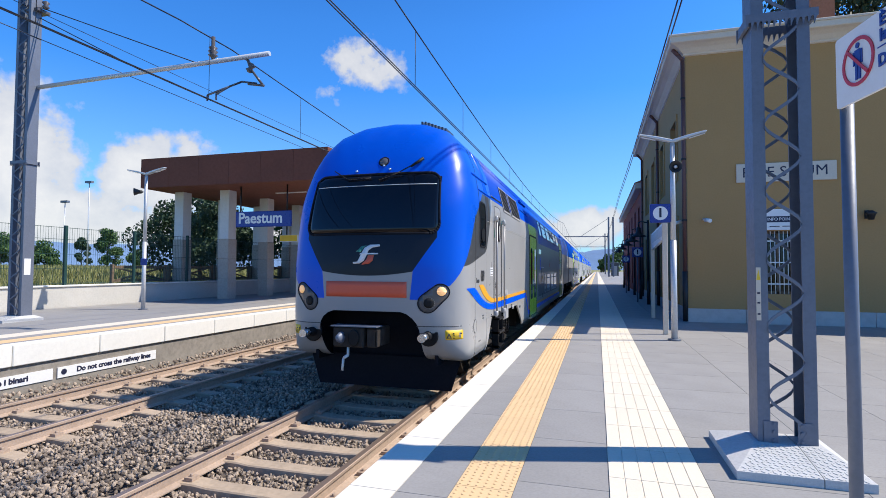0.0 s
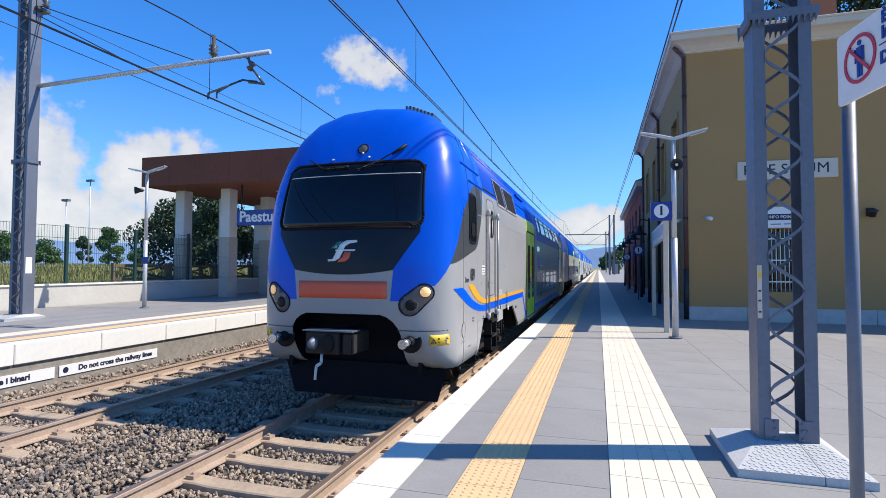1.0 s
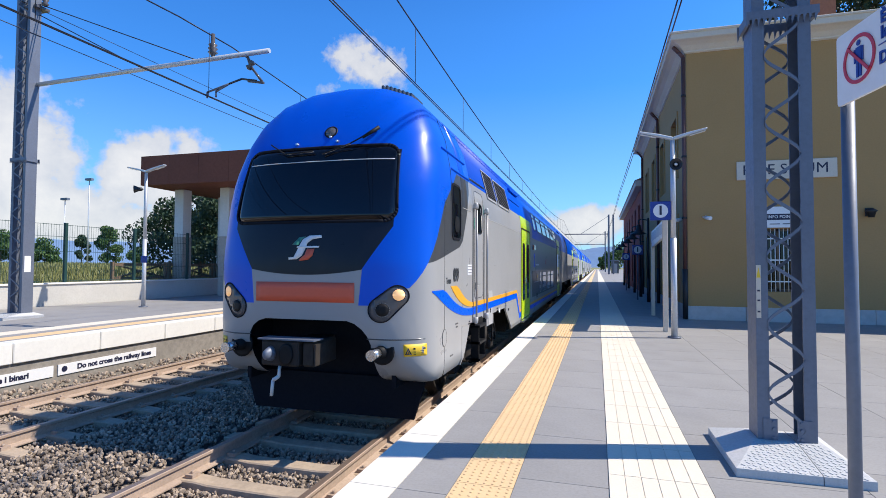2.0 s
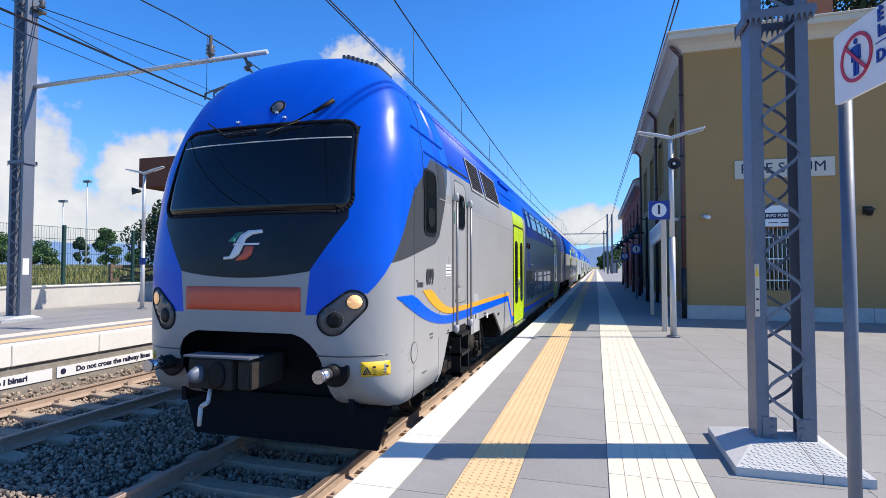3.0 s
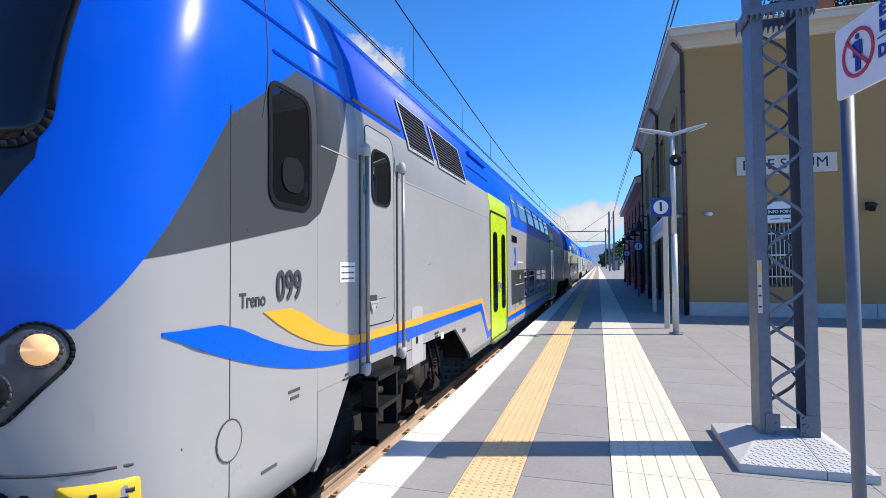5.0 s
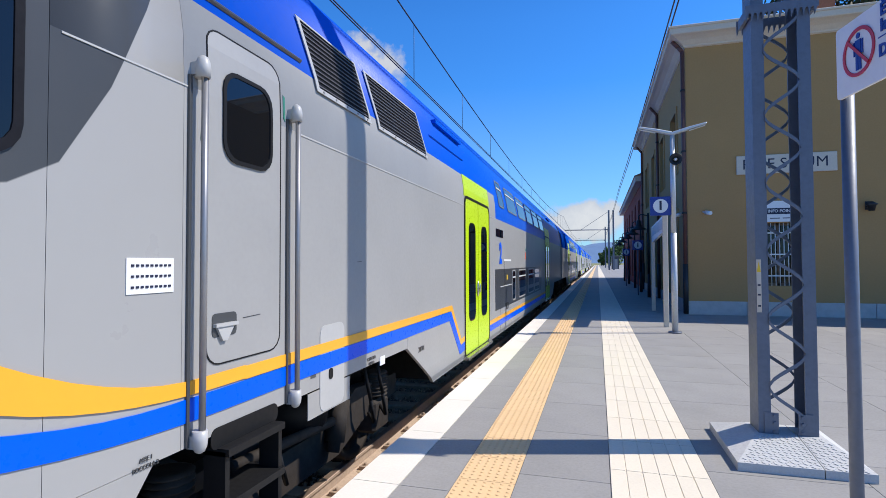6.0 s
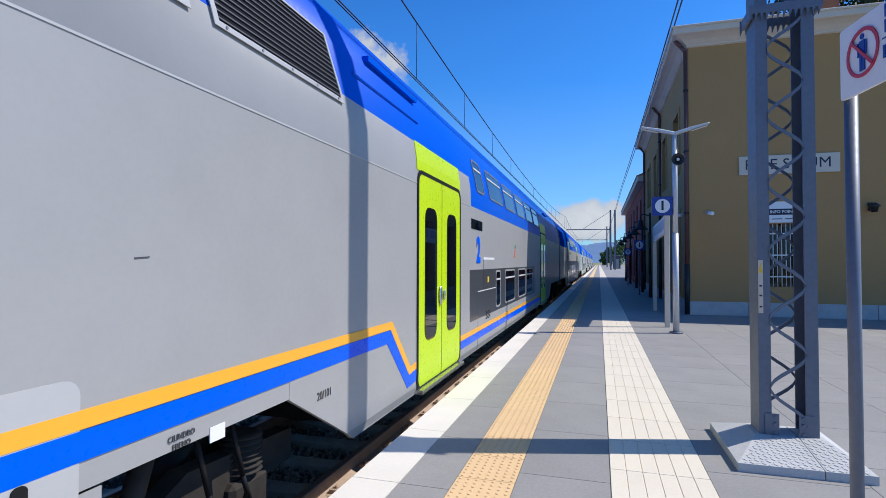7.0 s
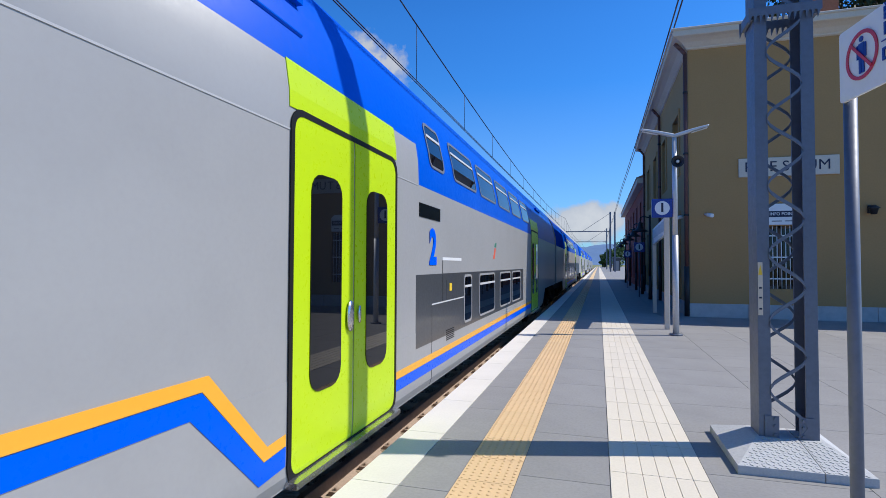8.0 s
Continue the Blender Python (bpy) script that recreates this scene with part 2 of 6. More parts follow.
def rod(bm, p0, p1, r0, r1=None, segs=10, caps=True):
    p0, p1 = Vector(p0), Vector(p1)
    r1 = r0 if r1 is None else r1
    q = (p1 - p0).to_track_quat("Z", "Y").to_matrix()
    rings = []
    for p, r in ((p0, r0), (p1, r1)):
        rings.append([bm.verts.new(p + q @ Vector((r * math.cos(a), r * math.sin(a), 0))) for a in (2 * math.pi * i / segs for i in range(segs))])
    for i in range(segs):
        j = (i + 1) % segs
        bm.faces.new((rings[0][i], rings[0][j], rings[1][j], rings[1][i])).smooth = True
    if caps:
        bm.faces.new(rings[0][::-1]), bm.faces.new(rings[1])


def pipe(bm, pts, r, segs=8):
    for a, b in zip(pts, pts[1:]):
        rod(bm, a, b, r, segs=segs)


def turned(bm, profile, m=None, segs=20):
    """A lathe shape about z from (radius, height) pairs."""
    m = m or Matrix()
    rings = [[bm.verts.new(m @ Vector((r * math.cos(2 * math.pi * i / segs), r * math.sin(2 * math.pi * i / segs), z))) for i in range(segs)] for r, z in profile]
    for a, b in zip(rings, rings[1:]):
        for i in range(segs):
            j = (i + 1) % segs
            bm.faces.new((a[i], a[j], b[j], b[i])).smooth = True
    bm.faces.new(rings[0][::-1]), bm.faces.new(rings[-1])


def prism(bm, poly, lo, hi, place):
    """A flat polygon given thickness; place(u, v, d) makes the world point."""
    a = [bm.verts.new(place(u, v, lo)) for u, v in poly]
    b = [bm.verts.new(place(u, v, hi)) for u, v in poly]
    n = len(poly)
    bm.faces.new(a[::-1]), bm.faces.new(b)
    for i in range(n):
        bm.faces.new((a[i], a[(i + 1) % n], b[(i + 1) % n], b[i]))
    bmesh.ops.recalc_face_normals(bm, faces=bm.faces)


def round_rect(u0, u1, v0, v1, r, n=4):
    out = []
    for cu, cv, a0 in ((u1 - r, v1 - r, 0), (u0 + r, v1 - r, 90), (u0 + r, v0 + r, 180), (u1 - r, v0 + r, 270)):
        for i in range(n + 1):
            a = radians(a0 + 90 * i / n)
            out.append((cu + r * math.cos(a), cv + r * math.sin(a)))
    return out


def finish(name, bm, material):
    me = bpy.data.meshes.new(name)
    bm.to_mesh(me)
    bm.free()
    for m in material if isinstance(material, (list, tuple)) else (material,):
        me.materials.append(m)
    return me


def part(name, bm, material, parent, label=""):
    ob = new(name, finish(name, bm, material))
    ob.parent = parent
    return tagged(ob, label) if label else ob


def thing(name, at, label, category, group="", kind=""):
    ob = new(name)
    ob.matrix_basis = at if isinstance(at, Matrix) else Matrix.Translation(at)
    return tagged(ob, label, category, group, kind)


def solid(name, bm, material, label, category, group="", kind="", at=(0, 0, 0)):
    ob = new(name, finish(name, bm, material))
    ob.matrix_basis = at if isinstance(at, Matrix) else Matrix.Translation(at)
    return tagged(ob, label, category, group, kind)


def text_mesh(words, size, depth=0.002, bold=0.0, squeeze=1.0):
    """Letters as a mesh in the xy plane, centred."""
    cu = bpy.data.curves.new("letters", "FONT")
    cu.body, cu.size, cu.extrude, cu.offset = words, size, depth, bold
    cu.align_x, cu.align_y, cu.resolution_u = "CENTER", "CENTER", 3
    ob = bpy.data.objects.new("letters", cu)
    scene.collection.objects.link(ob)
    me = bpy.data.meshes.new_from_object(ob.evaluated_get(bpy.context.evaluated_depsgraph_get()))
    bpy.data.objects.remove(ob)
    if squeeze != 1.0:
        me.transform(Matrix.Diagonal((squeeze, 1, 1, 1)))
    return me


def letters(words, size, material, parent, m, bold=0.0, squeeze=1.0, name="lettering"):
    me = text_mesh(words, size, 0.002, bold, squeeze)
    me.transform(m)
    me.materials.clear()
    me.materials.append(material)
    ob = new(name, me)
    ob.parent = parent
    return ob


def facing(x, y, z, way):
    """Lettering plane at a point, seen from -y ('front'), from +x ('east') or from -x ('west')."""
    m = {"front": Matrix.Rotation(radians(90), 4, "X"), "east": Matrix.Rotation(radians(90), 4, "Z") @ Matrix.Rotation(radians(90), 4, "X"),
         "west": Matrix.Rotation(radians(-90), 4, "Z") @ Matrix.Rotation(radians(90), 4, "X")}[way]
    return Matrix.Translation((x, y, z)) @ m


# ---- the train; its own space: x across, y back from the nose, z up from the rail ----
HALF = [(0, 0.58), (1.27, 0.58), (1.345, 0.61), (1.366, 0.68), (1.37, 0.80), (1.37, 2.672), (1.362, 2.90), (1.335, 3.08), (1.245, 3.46), (1.10, 3.78), (0.86, 4.03), (0.48, 4.18), (0, 4.22)]
NOSE_C, NOSE_D, NOSE_P = 2.2, 0.71, 3.05


def half_width(z):
    pts = HALF[2:]
    for (x0, z0), (x1, z1) in zip(pts, pts[1:]):
        if z <= z1:
            return x0 + (x1 - x0) * max(0.0, (z - z0) / (z1 - z0))
    return 0.0


def roof_z(x):
    pts = HALF[::-1]
    for (x0, z0), (x1, z1) in zip(pts, pts[1:]):
        if x <= x1:
            return z0 + (z1 - z0) * (x - x0) / (x1 - x0)
    return 3.0


def rim(a):
    """Distance of the outline from the nose's middle in direction a (0 = to +x, 90 = up)."""
    dx, dz = abs(math.cos(a)), math.sin(a)
    best = 9.0
    for (x0, z0), (x1, z1) in zip(HALF, HALF[1:]):
        ex, ez = x1 - x0, z1 - z0
        det = dx * -ez + dz * ex
        if abs(det) < 1e-9:
            continue
        qx, qz = x0, z0 - NOSE_C
        d = (qx * -ez + qz * ex) / det
        u = (dx * qz - dz * qx) / det
        if d > 0 and -1e-6 <= u <= 1 + 1e-6:
            best = min(best, d)
    return best


def rake(z):
    if z < 1.2:
        return 0.10 * (1.2 - z)
    return 0.0 if z < 1.9 else 0.10 * (z - 1.9) + 0.075 * (z - 1.9) ** 2


def swell(r):
    return NOSE_D * (1 - (1 - min(r, 1.0) ** NOSE_P) ** (1 / NOSE_P))


def nose_y(x, z):
    d = math.hypot(x, z - NOSE_C)
    return rake(z) + swell(d / rim(math.atan2(z - NOSE_C, x)) if d > 1e-6 else 0.0)


def side_x(y, z):
    """Half width of the shell at a place along it, for the side's own panels."""
    if z < 2.7:
        k = 1 - min(1.0, max(0.0, (y - rake(z)) / NOSE_D))
        return half_width(z) * (1 - k ** NOSE_P) ** (1 / NOSE_P)
    return half_width(z)


def cut_up(poly, us=(), vs=()):
    bm = bmesh.new()
    bm.faces.new([bm.verts.new((u, v, 0)) for u, v in poly])
    for us_, axis in ((us, 0), (vs, 1)):
        for c in us_:
            at, no = Vector((0, 0, 0)), Vector((0, 0, 0))
            at[axis], no[axis] = c, 1
            bmesh.ops.bisect_plane(bm, geom=bm.verts[:] + bm.edges[:] + bm.faces[:], plane_co=at, plane_no=no)
    bmesh.ops.triangulate(bm, faces=[f for f in bm.faces if len(f.verts) > 4])
    return bm


def steps(a, b, s):
    n = max(1, round((b - a) / s))
    return [a + (b - a) * i / n for i in range(1, n)]


def thick(bm, t, out):
    """Gives a sheet thickness against the direction out."""
    bm.normal_update()
    for f in bm.faces:
        if f.normal.dot(out) < 0:
            f.normal_flip()
    bm.normal_update()
    made = bmesh.ops.extrude_face_region(bm, geom=bm.faces[:])
    moved = [v for v in made["geom"] if isinstance(v, bmesh.types.BMVert)]
    for v in moved:
        v.co += Vector(out) * t
    bmesh.ops.recalc_face_normals(bm, faces=bm.faces)
    return bm


def nose_patch(poly, off=0.004, t=0.006, step=0.07):
    """A panel that follows the nose; poly in (x, z)."""
    xs, zs = [p[0] for p in poly], [p[1] for p in poly]
    bm = cut_up(poly, steps(min(xs), max(xs), step), steps(min(zs), max(zs), step))
    for v in bm.verts:
        x, z = v.co.x, v.co.y
        v.co = (x, nose_y(x, z) - off + t, z)
    thick(bm, t, Vector((0, -1, 0)))
    for f in bm.faces:
        f.smooth = True
    return bm


def side_patch(poly, off=0.004, t=0.006, step=0.0):
    """A panel on the side towards the platform; poly in (y, z)."""
    ys, zs = [p[0] for p in poly], [p[1] for p in poly]
    near = [y for y in steps(min(ys), max(ys), 0.06) if y < 1.0] if min(ys) < 1.0 else []
    kinks = [z for _, z in HALF[2:] if min(zs) < z < max(zs)]
    bm = cut_up(poly, near, kinks)
    for v in bm.verts:
        y, z = v.co.x, v.co.y
        v.co = (side_x(y, z) + off - t, y, z)
    return thick(bm, t, Vector((1, 0, 0)))


def frame_patch(maker, outer, inner, **kw):
    """A ring-shaped panel between two outlines of equal length."""
    whole = bmesh.new()
    n = len(outer)
    for i in range(n):
        j = (i + 1) % n
        piece = maker([outer[i], outer[j], inner[j], inner[i]], **kw)
        me = bpy.data.meshes.new("ring")
        piece.to_mesh(me)
        piece.free()
        whole.from_mesh(me)
        bpy.data.meshes.remove(me)
    return whole


def hull(pts):
    pts = sorted(pts)
    out = []
    for run in (pts, pts[::-1]):
        side = []
        for q in run:
            while len(side) > 1 and (side[-1][0] - side[-2][0]) * (q[1] - side[-2][1]) - (side[-1][1] - side[-2][1]) * (q[0] - side[-2][0]) <= 0:
                side.pop()
            side.append(q)
        out += side[:-1]
    return out


def livery():
    m, tree, bsdf = base("cab_livery")
    coord = tree.nodes.new("ShaderNodeTexCoord")
    sep = tree.nodes.new("ShaderNodeSeparateXYZ")
    tree.links.new(coord.outputs["Object"], sep.inputs[0])
    x, y, z = (Ex(tree, s) for s in sep.outputs)
    a = x.size()
    s = 0.006
    l1 = (y - 0.36) * 1.58 + 1.93
    l2 = (y - 0.88) * 0.70 + 2.69
    blue_from = l1.least(l2).least(3.08).most(1.655)
    blue = (z - blue_from).step(s)
    cheek = ((a - 0.68) - ((z - 1.84) * 0.10)).step(s) * (z - 1.47).step(s) * (a * -1.0 + 1.0).step(s) * (y * -1.0 + 0.34).step(s)
    blue = blue.most(cheek)
    chin = ((a * -1.0 + 0.68) + ((z - 1.84) * 0.10)).step(s) * ((z * -1.0 + 1.84) + (a * a * 0.13)).step(s)
    blue = blue * (chin * -1.0 + 1.0)
    d = ((y - 0.4) * 0.19 + 1.93).most((y - 1.45) * 0.57 + 2.11).most((y - 1.66) * 1.63 + 2.23).most((y - 1.85) * 2.27 + 2.54)
    grey2 = (z - d).step(s) * (y - 0.3).step(s)
    lim = ((z - 1.84) * 0.66 + 0.67).least(0.985)
    mask = (lim - a).step(s) * ((z - 1.79) - (a * a * 0.13)).step(s) * (z * -1.0 + 3.20).step(s) * (y * -1.0 + 0.8).step(s)
    col = blend(tree, grey2, (0.345, 0.343, 0.338), (0.06, 0.064, 0.07))
    col = blend(tree, blue, col, (0.0, 0.092, 0.62))
    col = blend(tree, mask, col, (0.010, 0.012, 0.020))
    n = node(tree, "ShaderNodeTexNoise", Scale=1.7, Detail=6.0, Roughness=0.6)
    tree.links.new(coord.outputs["Object"], n.inputs["Vector"])
    col = blend(tree, (Ex(tree, n.outputs[0]) - 0.5).op("MULTIPLY", 0.18, clamp=True), col, (0.16, 0.15, 0.14))
    tree.links.new(col, bsdf.inputs["Base Color"])
    tree.links.new((Ex(tree, n.outputs[0]) * 0.2 + 0.2).s, bsdf.inputs["Roughness"])
    bsdf.inputs["Coat Weight"].default_value = 0.06
    bsdf.inputs["Coat Roughness"].default_value = 0.1
    bsdf.inputs["Specular IOR Level"].default_value = 0.22
    return m


CAB_LIVERY = livery()


def cab_shell(car):
    bm = bmesh.new()
    na, rs = 128, [0.12, 0.25, 0.38, 0.5, 0.6, 0.7, 0.78, 0.84, 0.89, 0.93, 0.96, 0.98, 0.992, 1.0]
    mid = bm.verts.new((0, nose_y(0, NOSE_C), NOSE_C))
    rings = []
    for r in rs:
        ring = []
        for i in range(na):
            a = 2 * math.pi * i / na
            d = rim(a) * r
            x, z = d * math.cos(a), NOSE_C + d * math.sin(a)
            ring.append(bm.verts.new((x, rake(z) + swell(r), z)))
        rings.append(ring)
    back = []
    for v in rings[-1]:
        back.append(bm.verts.new((v.co.x, 1.62, v.co.z)))
    rings.append(back)
    for i in range(na):
        bm.faces.new((mid, rings[0][i], rings[0][(i + 1) % na]))
    for p, q in zip(rings, rings[1:]):
        for i in range(na):
            j = (i + 1) % na
            bm.faces.new((p[i], q[i], q[j], p[j]))
    # the opening of the coupler
    w, top, rad = 0.755, 1.30, 0.30
    cuts = []
    for deg in (0, 90, 18, 36, 54, 72):
        c, s = math.cos(radians(deg)), math.sin(radians(deg))
        cuts.append((c, s, (w - rad) * c + (top - rad) * s + rad))
    planes = [((k * c * d, 0, s * d), (k * c, 0, s)) for c, s, d in cuts for k in (1, -1) if k > 0 or c > 0.01]
    for at, no in planes:
        faces = bm.faces[:]
        if min(abs(no[0]), abs(no[2])) > 0.01:
            faces = []
            for f in bm.faces:
                c = f.calc_center_median()
                if 0.40 < abs(c.x) < w and c.x * no[0] > 0 and 0.95 < c.z < top and c.y < 0.9:
                    faces.append(f)
        near = list({v for f in faces for v in f.verts}) + list({e for f in faces for e in f.edges}) + faces
        near.sort(key=lambda g: g.index)
        bmesh.ops.bisect_plane(bm, geom=near, dist=0.0005, plane_co=at, plane_no=no)
        bm.verts.index_update()
        bm.edges.index_update()
        bm.faces.index_update()
    gone = []
    for f in bm.faces:
        c = f.calc_center_median()
        if c.y < 0.9 and all(abs(c.x) * p + c.z * q < d for p, q, d in cuts):
            gone.append(f)
        elif c.y > 0.3 and c.z < 0.602:
            gone.append(f)
    bmesh.ops.delete(bm, geom=gone, context="FACES")
    bmesh.ops.dissolve_degenerate(bm, dist=0.002, edges=bm.edges[:])
    bmesh.ops.recalc_face_normals(bm, faces=bm.faces)
    for f in bm.faces:
        f.smooth = True
    part("cab_shell", bm, CAB_LIVERY, car, "blue, grey and black painted cab front")
    for q in ((-0.89, 0.89, 0.75, 0.80, 0.55, 1.44), (-0.95, 0.95, 0.22, 0.80, 1.45, 1.50), (-0.95, -0.90, 0.35, 0.80, 0.55, 1.44), (0.90, 0.95, 0.35, 0.80, 0.55, 1.44)):
        bm = bmesh.new()
        box(bm, *q)
        part("recess_panel", bm, T_VENT, car, "black lining of the coupler recess")


def body(car, y0, y1, split, name="body_shell", mats=None):
    """The long shell: grey sides, blue roof; from split on the blue comes lower."""
    bm = bmesh.new()
    half = [(1.30, 1.09), (1.37, 1.10)] + HALF[5:-1]
    ring = [(0, 4.22)] + [(-x, z) for x, z in half[::-1]] + half
    ys = [y0, split, y1] if split else [y0, y1]
    rows = [[bm.verts.new((x, y, z)) for x, z in ring] for y in ys]
    n = len(ring)
    for k, (p, q) in enumerate(zip(rows, rows[1:])):
        low = 2.68 if (k == 1 or not split) else 3.07
        for i in range(n):
            j = (i + 1) % n
            f = bm.faces.new((p[i], q[i], q[j], p[j]))
            zc = (ring[i][1] + ring[j][1]) / 2
            f.material_index = 1 if zc > low else 0
            f.smooth = zc > 2.7
    bm.faces.new(rows[0]), bm.faces.new(rows[-1][::-1])
    bmesh.ops.recalc_face_normals(bm, faces=bm.faces)
    part(name, bm, mats or (T_GREY, T_BLUE), car)


def skirt(car, poly):
    part("skirt", side_patch(poly, 0.002, 0.03), T_GREY, car)
    bm = side_patch(poly, 0.0, 0.03)
    bmesh.ops.scale(bm, vec=(-1, 1, 1), verts=bm.verts)
    bmesh.ops.recalc_face_normals(bm, faces=bm.faces)
    part("skirt", bm, T_GREY, car)


def passenger_door(car, y0):
    y1 = y0 + 1.62
    top = part("door_header", side_patch([(y0 - 0.02, 2.80), (y1 + 0.02, 2.80), (y1 + 0.02, 3.09), (y0 - 0.02, 3.09)], 0.006), T_GREEN, car, "lime green panel over the door")
    part("seal", frame_patch(side_patch, round_rect(y0 - 0.018, y1 + 0.018, 0.612, 2.808, 0.12), round_rect(y0 + 0.02, y1 - 0.02, 0.65, 2.77, 0.10), off=0.012), T_RUBBER, car, "black rubber door seal")
    mid = (y0 + y1) / 2
    for a, b, hand in ((y0 + 0.02, mid - 0.012, 1), (mid + 0.012, y1 - 0.02, -1)):
        r = [(a, 0.65), (b, 0.65), (b, 2.77), (a, 2.77)]
        leaf = part("door_leaf", side_patch(r, 0.008), T_GREEN, car, "lime green sliding door leaf")
        c = (a + b) / 2
        part("pane", side_patch(round_rect(c - 0.20, c + 0.20, 1.085, 2.455, 0.12), 0.014), GLASS_DARK, leaf, "dark tall window with rounded corners")
        bm = bmesh.new()
        hy = b - 0.07 if hand > 0 else a + 0.05
        turned(bm, [(0.03, 0), (0.05, 0.005), (0.05, 0.014), (0.02, 0.018)], Matrix.Translation((1.385, hy, 1.52)) @ Matrix.Rotation(radians(90), 4, "Y") @ Matrix.Scale(2.2 if hand > 0 else 1.3, 4, (1, 0, 0)) @ Matrix.Scale(1.0 if hand > 0 else 0.4, 4, (0, 1, 0)), 14)
        part("pull", bm, T_CHROME, leaf, "bright oval door pull")
    bm = bmesh.new()
    box(bm, 1.32, 1.43, y0, y1, 0.60, 0.64)
    part("door_step", bm, T_CHROME, car, "metal step under the door")
    return top


def window(car, y0, y1, z0, z1, name="window", r=0.09, edge=None):
    edge = edge or T_GREY2
    fr = part(name, frame_patch(side_patch, round_rect(y0, y1, z0, z1, r), round_rect(y0 + 0.03, y1 - 0.03, z0 + 0.03, z1 - 0.03, r - 0.022), off=0.010), edge, car, "window frame with rounded corners")
    part("pane", side_patch(round_rect(y0 + 0.029, y1 - 0.029, z0 + 0.029, z1 - 0.029, r - 0.021), 0.006), GLASS_DARK, fr)
    return fr


def tilt_line(fr, y0, y1, z):
    part("sash_bar", side_patch([(y0 + 0.04, z), (y1 - 0.04, z), (y1 - 0.04, z + 0.03), (y0 + 0.04, z + 0.03)], 0.014), T_LIGHT, fr)


def wheel_mesh():
    bm = bmesh.new()
    turned(bm, [(0.09, -0.10), (0.16, -0.09), (0.17, -0.03), (0.36, -0.02), (0.38, -0.06), (0.43, -0.06), (0.43, 0.04), (0.46, 0.045), (0.46, 0.07), (0.37, 0.07), (0.35, 0.02), (0.17, 0.03), (0.1, 0.05)],
           Matrix.Rotation(radians(-90), 4, "Y"), 28)
    for i in range(3):
        a = 2 * math.pi * i / 3
        box(bm, 0.028, 0.045, -0.05, 0.05, 0.2, 0.34, Matrix.Rotation(a, 4, "X"))
    return finish("wheel", bm, T_UNDER)


WHEEL = wheel_mesh()
WHEELS = []


def bogie(car, yc):
    bm = bmesh.new()
    for sx in (-1, 1):
        prism(bm, [(yc - 1.75, 0.55), (yc - 1.0, 0.50), (yc - 0.5, 0.34), (yc + 0.5, 0.34), (yc + 1.0, 0.50), (yc + 1.75, 0.55), (yc + 1.75, 0.75), (yc + 0.8, 0.80), (yc + 0.4, 0.62), (yc - 0.4, 0.62), (yc - 0.8, 0.80), (yc - 1.75, 0.75)],
              sx * 0.98 - 0.06, sx * 0.98 + 0.06, lambda u, v, d: Vector((d, u, v)))
    box(bm, -0.98, 0.98, yc - 0.3, yc + 0.3, 0.4, 0.72)
    part("bogie_frame", bm, T_UNDER, car, "dirty dark steel bogie frame")
    for sx in (-1, 1):
        for dy in (-1.25, 1.25):
            w = new("wheel", WHEEL)
            w.parent = car
            w.location = (sx * 0.76, yc + dy, 0.46)
            if sx < 0:
                w.rotation_euler = (0, 0, math.pi)
            WHEELS.append((w, sx))
            bm = bmesh.new()
            box(bm, sx * 1.0 - 0.1, sx * 1.0 + 0.1, yc + dy - 0.17, yc + dy + 0.17, 0.32, 0.62)
            bev(bm, 0.03)
            part("axle_box", bm, T_UNDER, car)
            bm = bmesh.new()
            coils = [p for k in range(7) for p in ((0.09, k * 0.034), (0.125, 0.010 + k * 0.034), (0.125, 0.018 + k * 0.034), (0.09, 0.028 + k * 0.034))]
            turned(bm, coils, Matrix.Translation((sx * 1.02, yc + dy, 0.64)), 14)
            part("coil_spring", bm, T_UNDER, car)
        bm = bmesh.new()
        rod(bm, (sx * 1.12, yc + 0.25, 0.45), (sx * 1.12, yc + 0.45, 1.02), 0.05)
        rod(bm, (sx * 1.12, yc + 0.28, 0.52), (sx * 1.12, yc + 0.38, 0.82), 0.075)
        rod(bm, (sx * 1.14, yc - 0.95, 0.78), (sx * 1.14, yc + 0.2, 0.70), 0.035)
        part("damper", bm, T_UNDER, car)
        bm = bmesh.new()
        rod(bm, (sx * 0.9, yc, 0.70), (sx * 0.9, yc, 1.0), 0.27, 0.30, 18)
        part("air_spring", bm, T_RUBBER, car)
        for k, dy in enumerate((-0.62, 0.72, 0.98)):
            bm = bmesh.new()
            pipe(bm, [(sx * 1.16, yc + dy, 1.02), (sx * 1.20, yc + dy + 0.05, 0.72), (sx * 1.18, yc + dy + 0.16, 0.50), (sx * 1.1, yc + dy + 0.22, 0.56)], 0.016, 6)
            part("hose", bm, T_RUBBER, car)


def stripes(car, y0, y1, z=1.23):
    part("stripe", side_patch([(y0, z), (y1, z), (y1, z + 0.10), (y0, z + 0.10)], 0.006), T_STRIPE, car, "bright blue painted stripe")
    part("stripe", side_patch([(y0, z + 0.104), (y1, z + 0.104), (y1, z + 0.17), (y0, z + 0.17)], 0.006), T_ORANGE, car, "orange painted stripe")


